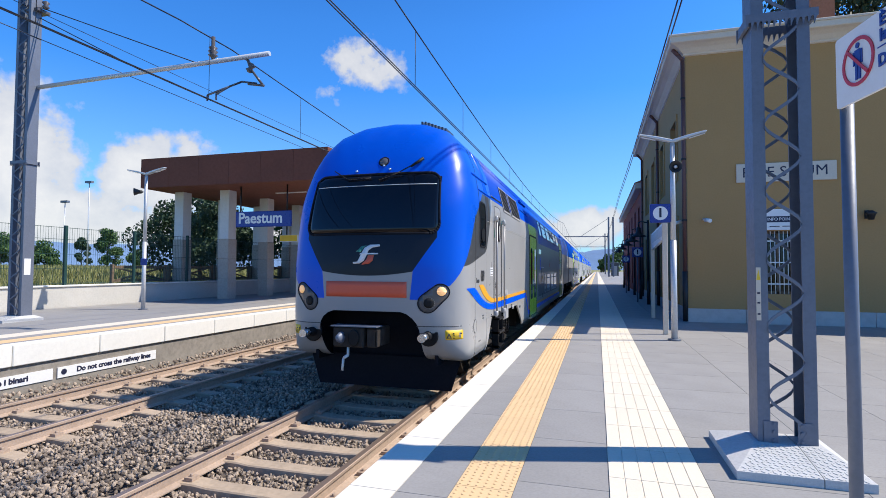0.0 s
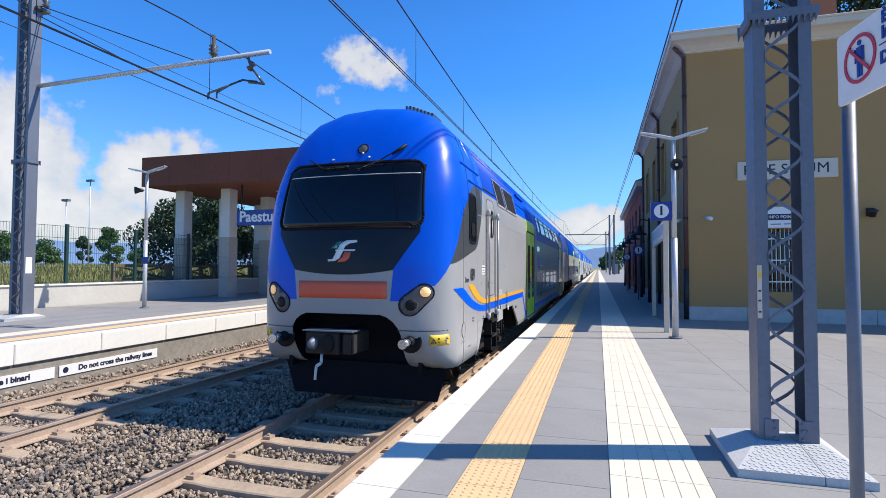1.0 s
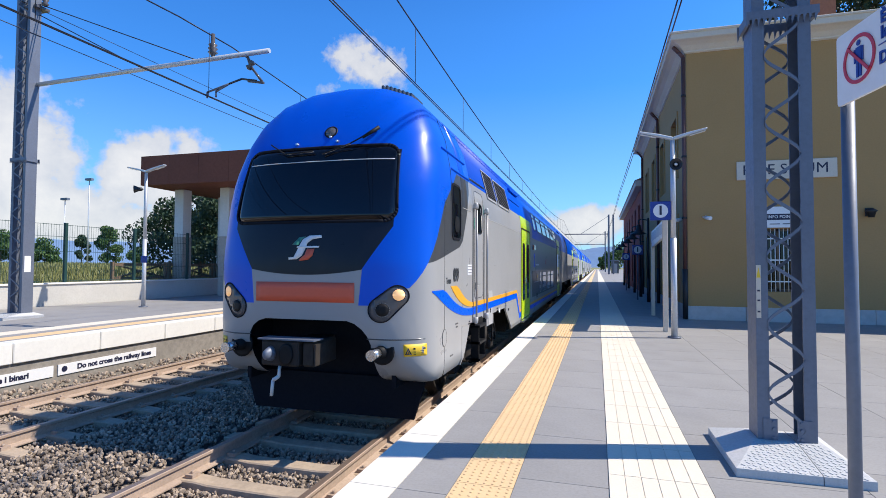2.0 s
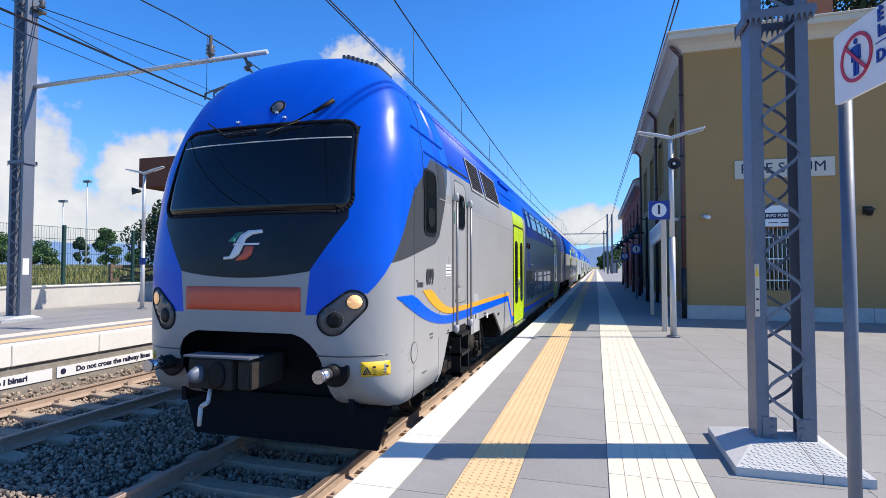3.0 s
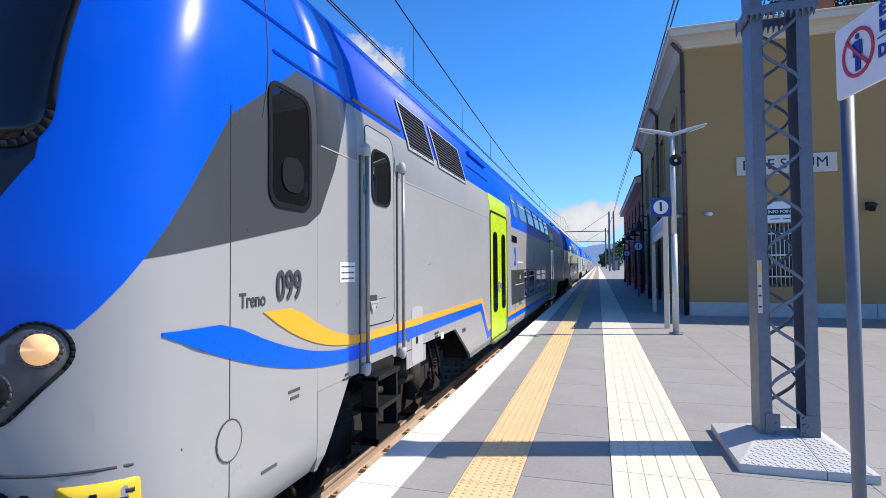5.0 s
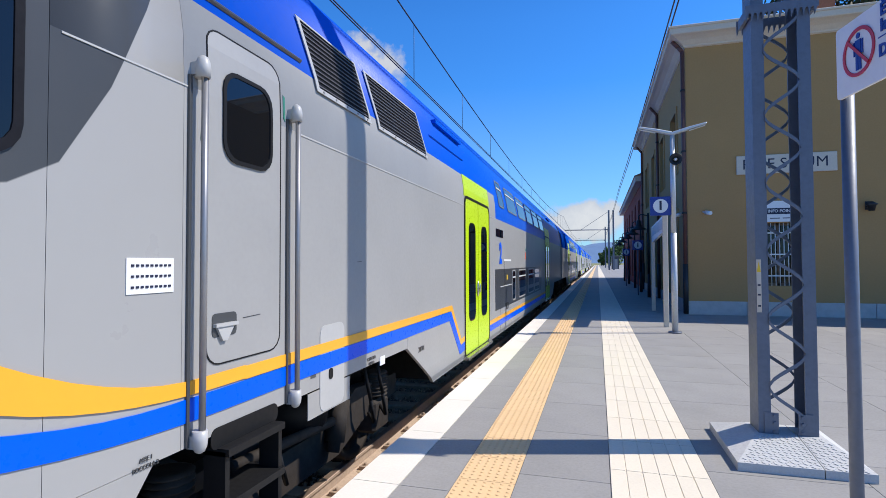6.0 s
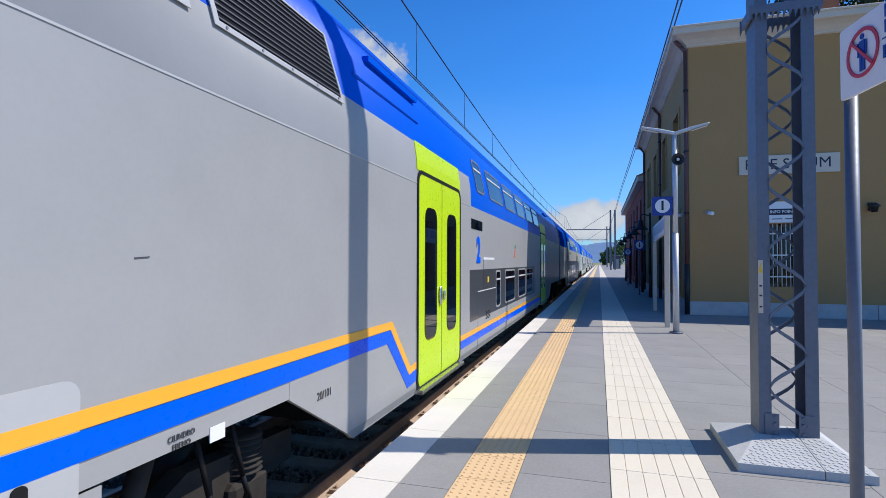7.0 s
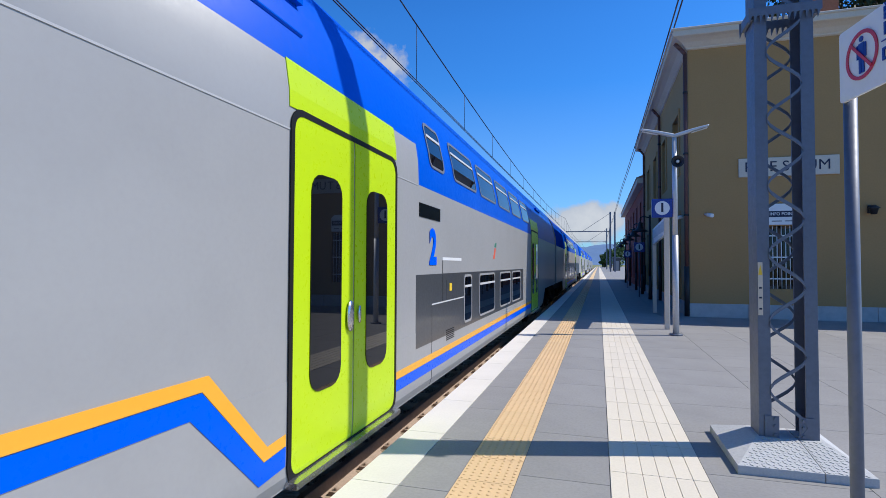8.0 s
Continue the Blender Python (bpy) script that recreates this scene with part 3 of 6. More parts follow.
def saloon(car, doors, front):
    """Windows, doors, skirts and stripes of a double-deck saloon between its two doors."""
    for y in doors:
        passenger_door(car, y)
    a, b = doors[0] + 1.62, doors[1]
    fr = window(car, a + 1.0, a + 1.56, 2.92, 3.42, "upper_window", edge=T_BAR)
    tilt_line(fr, a + 1.0, a + 1.56, 3.26)
    n = 5
    for i in range(n):
        y = a + 1.96 + i * 1.52
        if y + 1.26 < b - 0.1:
            fr = window(car, y, y + 1.26, 2.92, 3.42, "upper_window", edge=T_BAR)
            tilt_line(fr, y, y + 1.26, 3.26)
    part("lower_panel", side_patch([(a + 0.55, 1.06), (b - 1.5, 1.06), (b - 1.5, 1.78), (a + 0.55, 1.78)], 0.003), T_DARK, car, "dark grey band round the lower windows")
    for y0, y1 in ((a + 2.42, a + 2.87), (a + 3.34, a + 4.55), (a + 5.03, a + 6.21), (a + 6.4, a + 7.6)):
        fr = window(car, y0, y1, 1.11, 1.75, "lower_window", edge=T_GREY)
        tilt_line(fr, y0, y1, 1.58)
    part("destination_slot", side_patch([(a + 0.63, 2.36), (a + 1.34, 2.36), (a + 1.34, 2.50), (a + 0.63, 2.50)], 0.006), GLASS_DARK, car, "black destination display")
    m = Matrix.Translation((1.376, a + 1.08, 2.05)) @ Matrix.Rotation(radians(90), 4, "Z") @ Matrix.Rotation(radians(90), 4, "X")
    letters("2", 0.51, T_STRIPE, car, m, 0.02, 0.95)
    part("notice", side_patch([(a + 1.45, 1.93), (a + 2.3, 1.93), (a + 2.3, 1.965), (a + 1.45, 1.965)], 0.003), T_WHITE, car)
    for y in (a + 1.05, b - 1.2):
        part("panel_seam", side_patch([(y, 0.62), (y + 0.015, 0.62), (y + 0.015, 1.45), (y, 1.45)], 0.003), T_RUBBER, car)
    part("panel_seam", side_patch([(a + 1.05, 1.45), (a + 2.5, 1.45), (a + 2.5, 1.465), (a + 1.05, 1.465)], 0.005), T_LIGHT, car)
    for k in range(6):
        part("vent_slat", side_patch([(a + 1.6, 1.0 + k * 0.022), (a + 1.95, 1.0 + k * 0.022), (a + 1.95, 1.01 + k * 0.022), (a + 1.6, 1.01 + k * 0.022)], 0.006), T_RUBBER, car)
    bm = bmesh.new()
    box(bm, 1.365, 1.380, a + 1.72, a + 1.82, 1.57, 1.66)
    part("button_plate", bm, YELLOW_SIGN, car, "small yellow button plate")
    # small emblem over the lower windows, hatch seams under the notice
    part("emblem", side_patch([(a + 4.42, 1.98), (a + 4.56, 1.98), (a + 4.66, 2.16), (a + 4.56, 2.16)], 0.004), T_RED, car, "small red emblem stroke")
    part("emblem", side_patch([(a + 4.52, 2.18), (a + 4.68, 2.18), (a + 4.72, 2.25), (a + 4.60, 2.25)], 0.004), T_LOGO_GREEN, car)
    part("panel_seam", side_patch([(a + 1.45, 1.46), (a + 1.46, 1.46), (a + 1.46, 1.93), (a + 1.45, 1.93)], 0.005), T_RUBBER, car)
    part("button_plate", side_patch([(a + 1.60, 1.48), (a + 1.95, 1.48), (a + 1.95, 1.70), (a + 1.60, 1.70)], 0.0055), T_DARK, car, "dark recessed door control panel")
    stripes(car, a + 0.02, b - 0.04, 0.77)
    for y0, y1 in ((doors[0] - 1.45, b + 1.62 + 1.4),):
        skirt(car, [(y0 + 0.12, 0.60), (y1 - 0.12, 0.60), (y1 + 0.72, 1.095), (y1 + 0.72, 1.215), (y0 - 0.75, 1.215), (y0 - 0.75, 1.095)])
    bm = bmesh.new()
    box(bm, -1.1, 1.1, doors[0] - 0.6, b + 1.5, 0.45, 1.0)
    part("underframe", bm, T_UNDER, car)
    for y in (doors[0] - 0.9, doors[1] + 2.2):
        bm = bmesh.new()
        box(bm, 1.19, 1.25, y, y + 1.2, 3.555, 3.60)
        part("roof_gutter", bm, T_BLUE, car)


def cab_car():
    car = thing("driving_car", pose(-3.075, 6.65, -0.55), "double-deck driving car, blue grey and lime, rolling on the near track", "train car", "train")
    cab_shell(car)
    body(car, 1.622, 2.20, None, "cab_side", (CAB_LIVERY, CAB_LIVERY))
    body(car, 2.202, 26.1, 9.40)
    skirt(car, [(1.622, 0.60), (1.66, 0.60), (2.06, 1.098), (1.622, 1.098)])
    saloon(car, (7.16, 18.35), True)
    bogie(car, 3.75)
    bogie(car, 22.9)
    # windscreen, its frame and the wipers
    outer = [(u * (1.0 - 0.06 * (v - 2.36) / 0.9), v) for u, v in round_rect(-1.035, 1.035, 2.36, 3.27, 0.15, 6)]
    inner = [(u * (1.0 - 0.06 * (v - 2.36) / 0.9), v) for u, v in round_rect(-1.005, 1.005, 2.39, 3.24, 0.13, 6)]
    fr = part("windscreen", frame_patch(nose_patch, outer, inner, off=0.0065, t=0.004), T_VENT, car, "black rubber windscreen frame")
    part("pane", nose_patch(inner, 0.005), GLASS_DARK, fr, "dark raked windscreen glass")
    part("blind", nose_patch([(-0.92, 3.075), (0.93, 3.075), (0.93, 3.085), (-0.92, 3.085)], 0.008), T_LIGHT, fr)
    for pts, base_at in (([(-0.66, 3.33), (-0.42, 3.19), (-0.05, 3.20)], (-0.66, 3.33)), ([(0.64, 3.42), (0.40, 3.27), (0.08, 3.16)], (0.64, 3.42))):
        bm = bmesh.new()
        pipe(bm, [(x, nose_y(x, z) - 0.045, z) for x, z in pts], 0.008, 6)
        part("wiper_arm", bm, T_RUBBER, car, "black wiper arm")
        bm = bmesh.new()
        (x0, z0), (x1, z1) = pts[1], pts[2]
        pipe(bm, [(x, nose_y(x, z) - 0.03, z) for x, z in ((x0, z0), ((x0 + x1) / 2, (z0 + z1) / 2), (x1, z1))], 0.010, 6)
        part("wiper_blade", bm, T_CHROME, car, "worn metallic wiper blade")
    bm = bmesh.new()
    x, z = 0.64, 3.42
    rod(bm, (x - 0.10, nose_y(x - 0.1, z - 0.1) - 0.04, z - 0.08), (x + 0.06, nose_y(x + 0.06, z + 0.05) - 0.04, z + 0.05), 0.016, 0.024)
    part("wiper_motor", bm, T_RUBBER, car)
    for x, z in ((-0.3, 3.31), (0.22, 3.32), (0.12, 3.38)):
        bm = bmesh.new()
        rod(bm, (x, nose_y(x, z) + 0.01, z), (x, nose_y(x, z) - 0.035, z), 0.02, 0.012, 8)
        part("washer_jet", bm, T_CHROME, car)
    # headlamps
    for sx in (-1, 1):
        cup = hull([(sx * (x + r * math.cos(a)), z + r * math.sin(a)) for x, z, r in ((1.05, 1.575, 0.105), (0.885, 1.425, 0.125)) for a in (2 * math.pi * i / 28 for i in range(28))])
        big = hull([(sx * (x + r * math.cos(a)), z + r * math.sin(a)) for x, z, r in ((1.05, 1.575, 0.116), (0.885, 1.425, 0.136)) for a in (2 * math.pi * i / 28 for i in range(28))])
        rimp = part("headlamp", frame_patch(nose_patch, big, cup, off=0.008, t=0.008), T_VENT, car, "slanted twin headlamp in a black rim")
        part("lamp_glass", nose_patch(cup, 0.005), LAMP_OFF, rimp, "dark glossy lamp cover")
        for x, z, r, m, nm in ((1.065, 1.585, 0.060, LAMP_ON, "lit_lamp"), (0.90, 1.425, 0.068, T_RUBBER, "dark_lamp")):
            ring = [(sx * x + r * math.cos(a), z + r * math.sin(a)) for a in (2 * math.pi * i / 18 for i in range(18))]
            big = [(sx * x + (r + 0.012) * math.cos(a), z + (r + 0.012) * math.sin(a)) for a in (2 * math.pi * i / 18 for i in range(18))]
            part("lamp_ring", frame_patch(nose_patch, big, ring, off=0.007, t=0.003), T_DARK, rimp)
            part(nm, nose_patch(ring, 0.008, step=0.05), m, rimp, "warm lit headlamp" if m is LAMP_ON else "unlit tail lamp")
    bm = bmesh.new()
    lean = math.atan((nose_y(0.1, 3.5) - nose_y(0.1, 3.4)) / 0.1)
    turned(bm, [(0.066, 0.004), (0.068, -0.006), (0.082, -0.006), (0.086, 0.05)], Matrix.Translation((0.10, nose_y(0.1, 3.45), 3.45)) @ Matrix.Rotation(-math.pi / 2 - lean, 4, "X"), 24)
    top = part("top_lamp", bm, T_RUBBER, car, "round unlit top lamp")
    ring = [(0.10 + 0.06 * math.cos(a), 3.45 + 0.06 * math.sin(a)) for a in (2 * math.pi * i / 16 for i in range(16))]
    part("lamp_glass", nose_patch(ring, 0.010, step=0.06), LAMP_OFF, top)
    # red band, emblem, stickers
    part("red_band", nose_patch([(-0.61, 1.495), (0.60, 1.495), (0.60, 1.71), (-0.61, 1.71)], 0.005), T_RED, car, "plain red band under the windscreen")
    part("emblem", nose_patch([(-0.19, 1.955), (-0.09, 1.96), (-0.03, 2.0), (0.0, 2.06), (0.03, 2.14), (0.09, 2.18), (0.2, 2.195), (0.19, 2.225), (0.05, 2.22), (-0.03, 2.18), (-0.07, 2.11), (-0.1, 2.04), (-0.13, 1.985), (-0.195, 1.98)], 0.006), T_WHITE, car, "white curved emblem stroke")
    part("emblem", nose_patch([(-0.09, 2.105), (-0.10, 2.085), (0.17, 2.085), (0.18, 2.105)], 0.008), T_WHITE, car)
    part("emblem", nose_patch([(-0.06, 1.94), (0.05, 1.955), (0.10, 2.0), (0.12, 2.075), (0.03, 2.075), (0.005, 2.01), (-0.05, 1.965)], 0.0055), T_RED, car, "red emblem stroke")
    part("emblem", nose_patch([(-0.16, 2.12), (-0.08, 2.12), (-0.04, 2.18), (0.0, 2.21), (-0.08, 2.2)], 0.0055), T_LOGO_GREEN, car, "green emblem stroke")
    for sx in (-1, 1):
        st = part("warning_sticker", nose_patch(round_rect(sx * 1.205 - 0.10, sx * 1.205 + 0.10, 0.93, 1.06, 0.01, 2), 0.004), YELLOW_SIGN, car, "yellow warning sticker")
        cx = sx * 1.205
        tri = [(cx - 0.088, 0.948), (cx - 0.022, 0.948), (cx - 0.055, 1.022)]
        mid = [(cx - 0.074, 0.956), (cx - 0.036, 0.956), (cx - 0.055, 1.000)]
        part("warning_triangle", frame_patch(nose_patch, tri, mid, off=0.006), INK, st)
        part("warning_bolt", nose_patch([(cx - 0.058, 0.960), (cx - 0.052, 0.960), (cx - 0.051, 0.985), (cx - 0.059, 0.985)], 0.006), INK, st)
        for k, (w, h) in enumerate(((0.085, 0.006), (0.085, 0.006), (0.085, 0.006), (0.098, 0.018))):
            z = 0.945 + k * 0.019
            part("caption_bar", nose_patch([(cx - 0.008, z), (cx - 0.008 + w, z), (cx - 0.008 + w, z + h), (cx - 0.008, z + h)], 0.006), INK, st)
        part("seam", nose_patch([(sx * 0.72, 1.105), (sx * 1.36, 1.105), (sx * 1.36, 1.117), (sx * 0.72, 1.117)][:: sx], 0.003), T_DARK, car)
        # buffers
        bx = sx * 0.875
        bm = bmesh.new()
        ry = nose_y(bx, 0.98)
        turned(bm, [(0.13, 0.03), (0.145, -0.005), (0.12, -0.012)], Matrix.Translation((bx, ry, 0.98)) @ Matrix.Rotation(radians(-90), 4, "X"), 20)
        bf = part("buffer", bm, T_RUBBER, car, "black buffer collar")
        bm = bmesh.new()
        rod(bm, (bx, ry + 0.2, 0.98), (bx, ry - 0.13, 0.98), 0.074, 0.062, segs=18)
        part("sleeve", bm, T_RUBBER, bf)
        bm = bmesh.new()
        rod(bm, (bx, ry - 0.1, 0.98), (bx, ry - 0.27, 0.98), 0.050, segs=18)
        rod(bm, (bx, ry - 0.27, 0.98), (bx, ry - 0.295, 0.98), 0.056, segs=18)
        part("plunger", bm, T_CHROME, bf, "worn bright steel buffer plunger")
    # coupler
    cp = part("coupler", bmesh.new(), T_UNDER, car, "dark steel automatic coupler head")
    cp.location = (-0.145, 0.12, 0.03)
    cp.scale = (0.70, 1.0, 1.0)
    bm = bmesh.new()
    box(bm, -0.32, 0.32, -0.34, -0.05, 0.80, 1.07)
    bev(bm, 0.02)
    part("coupler_head", bm, T_UNDER, cp)
    bm = bmesh.new()
    box(bm, -0.36, 0.60, -0.36, -0.16, 1.075, 1.09)
    part("cover_plate", bm, STEEL, cp, "pale steel cover plate")
    bm = bmesh.new()
    box(bm, 0.36, 0.56, -0.30, 0.2, 0.80, 1.06)
    bev(bm, 0.02)
    box(bm, 0.575, 0.60, -0.32, -0.1, 0.82, 1.04)
    part("cable_box", bm, T_UNDER, cp)
    bm = bmesh.new()
    turned(bm, [(0.02, 0.0), (0.05, 0.02), (0.075, 0.09), (0.085, 0.13)], Matrix.Translation((-0.14, -0.46, 0.93)) @ Matrix.Rotation(radians(-90), 4, "X"), 18)
    part("cone", bm, STEEL, cp, "worn steel coupling cone")
    bm = bmesh.new()
    turned(bm, [(0.09, 0.0), (0.115, 0.0), (0.115, 0.03), (0.09, 0.03)], Matrix.Translation((0.13, -0.365, 0.93)) @ Matrix.Rotation(radians(-90), 4, "X"), 18)
    part("cup", bm, T_RUBBER, cp)
    bm = bmesh.new()
    pipe(bm, [(-0.02, -0.30, 0.80), (0.02, -0.36, 0.70), (-0.06, -0.38, 0.66), (-0.08, -0.38, 0.50)], 0.022, 8)
    part("air_hose", bm, T_LIGHT, cp, "pale hanging air hose")
    bm = bmesh.new()
    box(bm, -0.2, 0.2, -0.05, 0.7, 0.82, 1.02)
    part("draw_bar", bm, T_UNDER, cp)
    # rail guard drawn deep and matt black to paint the shadow under the nose
    bm = bmesh.new()
    prism(bm, [(-1.05, 0.13), (1.05, 0.13), (1.20, 0.60), (-1.20, 0.60)], 0.66, 0.70, lambda u, v, d: Vector((u, d, v)))
    part("obstacle_deflector", bm, T_VENT, car, "rail guard enlarged in matt black to stand in for under-nose shadow")
    # cab window, crew door with its grab bars, number, roof vents
    fr = window(car, 1.10, 1.54, 2.22, 2.93, "cab_window", 0.10, T_VENT)
    part("mirror_port", side_patch(round_rect(1.22, 1.44, 2.32, 2.52, 0.08), 0.014), T_RUBBER, fr)
    d = part("crew_door", frame_patch(side_patch, round_rect(2.34, 2.92, 1.42, 3.0, 0.09), round_rect(2.347, 2.913, 1.427, 2.993, 0.084), off=0.004), T_RUBBER, car, "grey crew door with a black seam")
    part("door_leaf", side_patch(round_rect(2.347, 2.913, 1.427, 2.993, 0.084), 0.002), T_GREY, d)
    part("pane_frame", frame_patch(side_patch, round_rect(2.44, 2.83, 2.38, 2.83, 0.10), round_rect(2.46, 2.81, 2.40, 2.81, 0.09), off=0.012), T_RUBBER, d)
    part("pane", side_patch(round_rect(2.459, 2.811, 2.399, 2.811, 0.09), 0.007), GLASS_DARK, d)
    part("handle_well", side_patch(round_rect(2.38, 2.55, 1.55, 1.66, 0.02, 2), 0.005), T_DARK, d)
    bm = bmesh.new()
    box(bm, 1.375, 1.395, 2.385, 2.54, 1.597, 1.613)
    prism(bm, [(2.40, 1.597), (2.52, 1.597), (2.47, 1.53), (2.44, 1.53)], 1.375, 1.388, lambda u, v, d: Vector((d, u, v)))
    part("door_handle", bm, T_GREY2, d, "pale metal door handle")
    for y in (2.25, 3.0):
        bm = bmesh.new()
        rod(bm, (1.42, y + 0.02, 1.13), (1.42, y + 0.02, 2.76), 0.015, segs=10)
        bar = part("grab_bar", bm, T_BAR, car, "long vertical steel grab bar")
        for z0 in (1.08, 2.712):
            bm = bmesh.new()
            up = 1 if z0 > 2 else -1
            turned(bm, [(0.046, -0.045), (0.048, 0.0), (0.044, 0.025), (0.03, 0.046), (0.01, 0.055)], Matrix.Translation((1.412, y + 0.015, z0 + 0.045)) @ Matrix.Diagonal((0.72, 0.66, up, 1.0)), 16)
            box(bm, 1.365, 1.412, y - 0.010, y + 0.038, z0 + 0.012, z0 + 0.068)
            part("bar_socket", bm, T_GREY2, bar)
        # thin dark strip running down close beside the bar
        bm = bmesh.new()
        box(bm, 1.365, 1.382, y - 0.028, y - 0.012, 1.1, 2.72)
        part("drip_strip", bm, T_DARK, bar)
    m = Matrix.Translation((1.378, 1.30, 1.775)) @ Matrix.Rotation(radians(90), 4, "Z") @ Matrix.Rotation(radians(90), 4, "X")
    letters("099", 0.235, T_DARK, car, m, 0.004, 0.72)
    m = Matrix.Translation((1.372, 0.975, 1.715)) @ Matrix.Rotation(radians(90), 4, "Z") @ Matrix.Rotation(radians(90), 4, "X")
    letters("Treno", 0.105, T_DARK, car, m, 0.002, 0.8)
    lb = part("data_label", side_patch([(1.92, 1.775), (2.15, 1.775), (2.15, 1.915), (1.92, 1.915)], 0.004), T_WHITE, car, "small white data label")
    for k in range(3):
        for i in range(9):
            y = 1.94 + i * 0.0225
            part("caption_bar", side_patch([(y, 1.797 + k * 0.042), (y + 0.013, 1.797 + k * 0.042), (y + 0.013, 1.806 + k * 0.042), (y, 1.806 + k * 0.042)], 0.007), INK, lb)
    part("hatch", side_patch([(0.80 + 0.085 * math.cos(a), 1.06 + 0.095 * math.sin(a)) for a in (2 * math.pi * i / 18 for i in range(18))], 0.005), T_GREY, car, "round grey hatch")
    part("hatch_ring", frame_patch(side_patch, [(0.80 + 0.092 * math.cos(a), 1.06 + 0.102 * math.sin(a)) for a in (2 * math.pi * i / 18 for i in range(18))], [(0.80 + 0.085 * math.cos(a), 1.06 + 0.095 * math.sin(a)) for a in (2 * math.pi * i / 18 for i in range(18))], off=0.006), T_DARK, car)
    part("tank_hatch", side_patch(round_rect(3.36, 3.69, 0.94, 1.49, 0.06), 0.0045), T_GREY2, car, "pale rounded hatch over the stripes")
    part("hatch_hole", side_patch(round_rect(3.47, 3.52, 1.13, 1.20, 0.02), 0.010), T_RUBBER, car)
    part("socket_plate", side_patch([(4.32, 1.06), (4.42, 1.06), (4.42, 1.13), (4.32, 1.13)], 0.004), T_WHITE, car)
    for y0, z0, w in ((1.3, 1.16, 0.12), (1.32, 1.12, 0.09), (3.25, 1.18, 0.06), (1.05, 0.80, 0.14)):
        part("caption_bar", side_patch([(y0, z0), (y0 + w, z0), (y0 + w, z0 + 0.018), (y0, z0 + 0.018)], 0.003), T_DARK, car)
    part("crease_line", side_patch([(3.08, 2.66), (9.38, 2.66), (9.38, 2.67), (3.08, 2.67)], 0.004), T_GREY2, car)
    part("crease_line", side_patch([(1.66, 2.662), (2.22, 2.662), (2.22, 2.669), (1.66, 2.669)], 0.004), T_GREY2, car)
    part("seam", side_patch([(0.80, 0.62), (0.804, 0.62), (0.804, 2.68), (0.80, 2.68)], 0.003), T_DARK, car)
    part("seam", side_patch([(1.05, 2.69), (1.06, 2.69), (1.32, 3.76), (1.31, 3.76)], 0.004), T_DARK, car)
    # livery sweep: blue wave, orange wave, straight run, zigzag before the door
    n = 14
    up, lo = [], []
    for i in range(n + 1):
        u = i / n
        y = 0.42 + 2.2 * u
        up.append((y, 1.308 + 0.310 * max(0.0, 1 - (max(0.0, y - 0.80) / 1.35)) ** 2 if y > 0.80 else 1.618))
        lo.append((y, 1.203 + (0.40 * (1 - u) ** 2.6)))
    for i in range(n):
        part("stripe", side_patch([lo[i], lo[i + 1], up[i + 1], up[i]], 0.006), T_STRIPE, car, "bright blue painted wave")
    n = 12
    for i in range(n):
        q = []
        for u in (i / n, (i + 1) / n):
            y = 1.06 + 1.56 * u
            top = 1.383 + 0.265 * max(0.0, 1 - max(0.0, y - 1.38) / 0.923) ** 2 if y > 1.38 else 1.648
            q.append((y, 1.318 + 0.33 * (1 - u) ** 3.0, top))
        part("stripe", side_patch([(q[0][0], q[0][1]), (q[1][0], q[1][1]), (q[1][0], q[1][2]), (q[0][0], q[0][2])], 0.007), T_ORANGE, car, "orange painted wave")
    part("stripe", side_patch([(2.62, 1.203), (6.40, 1.203), (6.47, 1.308), (2.62, 1.308)], 0.006), T_STRIPE, car, "bright blue painted stripe")
    part("stripe", side_patch([(2.62, 1.313), (6.47, 1.313), (6.51, 1.378), (2.62, 1.378)], 0.006), T_ORANGE, car, "orange painted stripe")
    part("stripe", side_patch([(6.40, 1.203), (6.47, 1.308), (6.93, 0.833), (6.89, 0.723)], 0.006), T_STRIPE, car)
    part("stripe", side_patch([(6.47, 1.313), (6.51, 1.378), (6.96, 0.908), (6.93, 0.838)], 0.006), T_ORANGE, car)
    part("stripe", side_patch([(6.89, 0.723), (6.93, 0.833), (7.13, 0.853), (7.13, 0.743)], 0.006), T_STRIPE, car)
    part("stripe", side_patch([(6.93, 0.838), (6.96, 0.908), (7.13, 0.923), (7.13, 0.858)], 0.006), T_ORANGE, car)
    for y0, y1 in ((3.34, 4.18), (4.33, 5.62)):
        fr = part("roof_vent", frame_patch(side_patch, [(y0, 3.0), (y1, 3.0), (y1 - 0.1, 3.47), (y0 - 0.1, 3.47)], [(y0 + 0.03, 3.03), (y1 - 0.035, 3.03), (y1 - 0.12, 3.455), (y0 - 0.06, 3.455)], off=0.016), T_GREY2, car, "slatted roof vent in a pale frame")
        part("backing", side_patch([(y0 + 0.02, 3.02), (y1 - 0.02, 3.02), (y1 - 0.11, 3.46), (y0 - 0.07, 3.46)], 0.006), T_VENT, fr)
        for k in range(12):
            z = 3.045 + k * 0.035
            lean = (z - 3.02) * 0.21
            part("slat", side_patch([(y0 + 0.03 - lean, z), (y1 - 0.03 - lean, z), (y1 - 0.03 - lean, z + 0.007), (y0 + 0.03 - lean, z + 0.007)], 0.014), T_SLAT, fr)
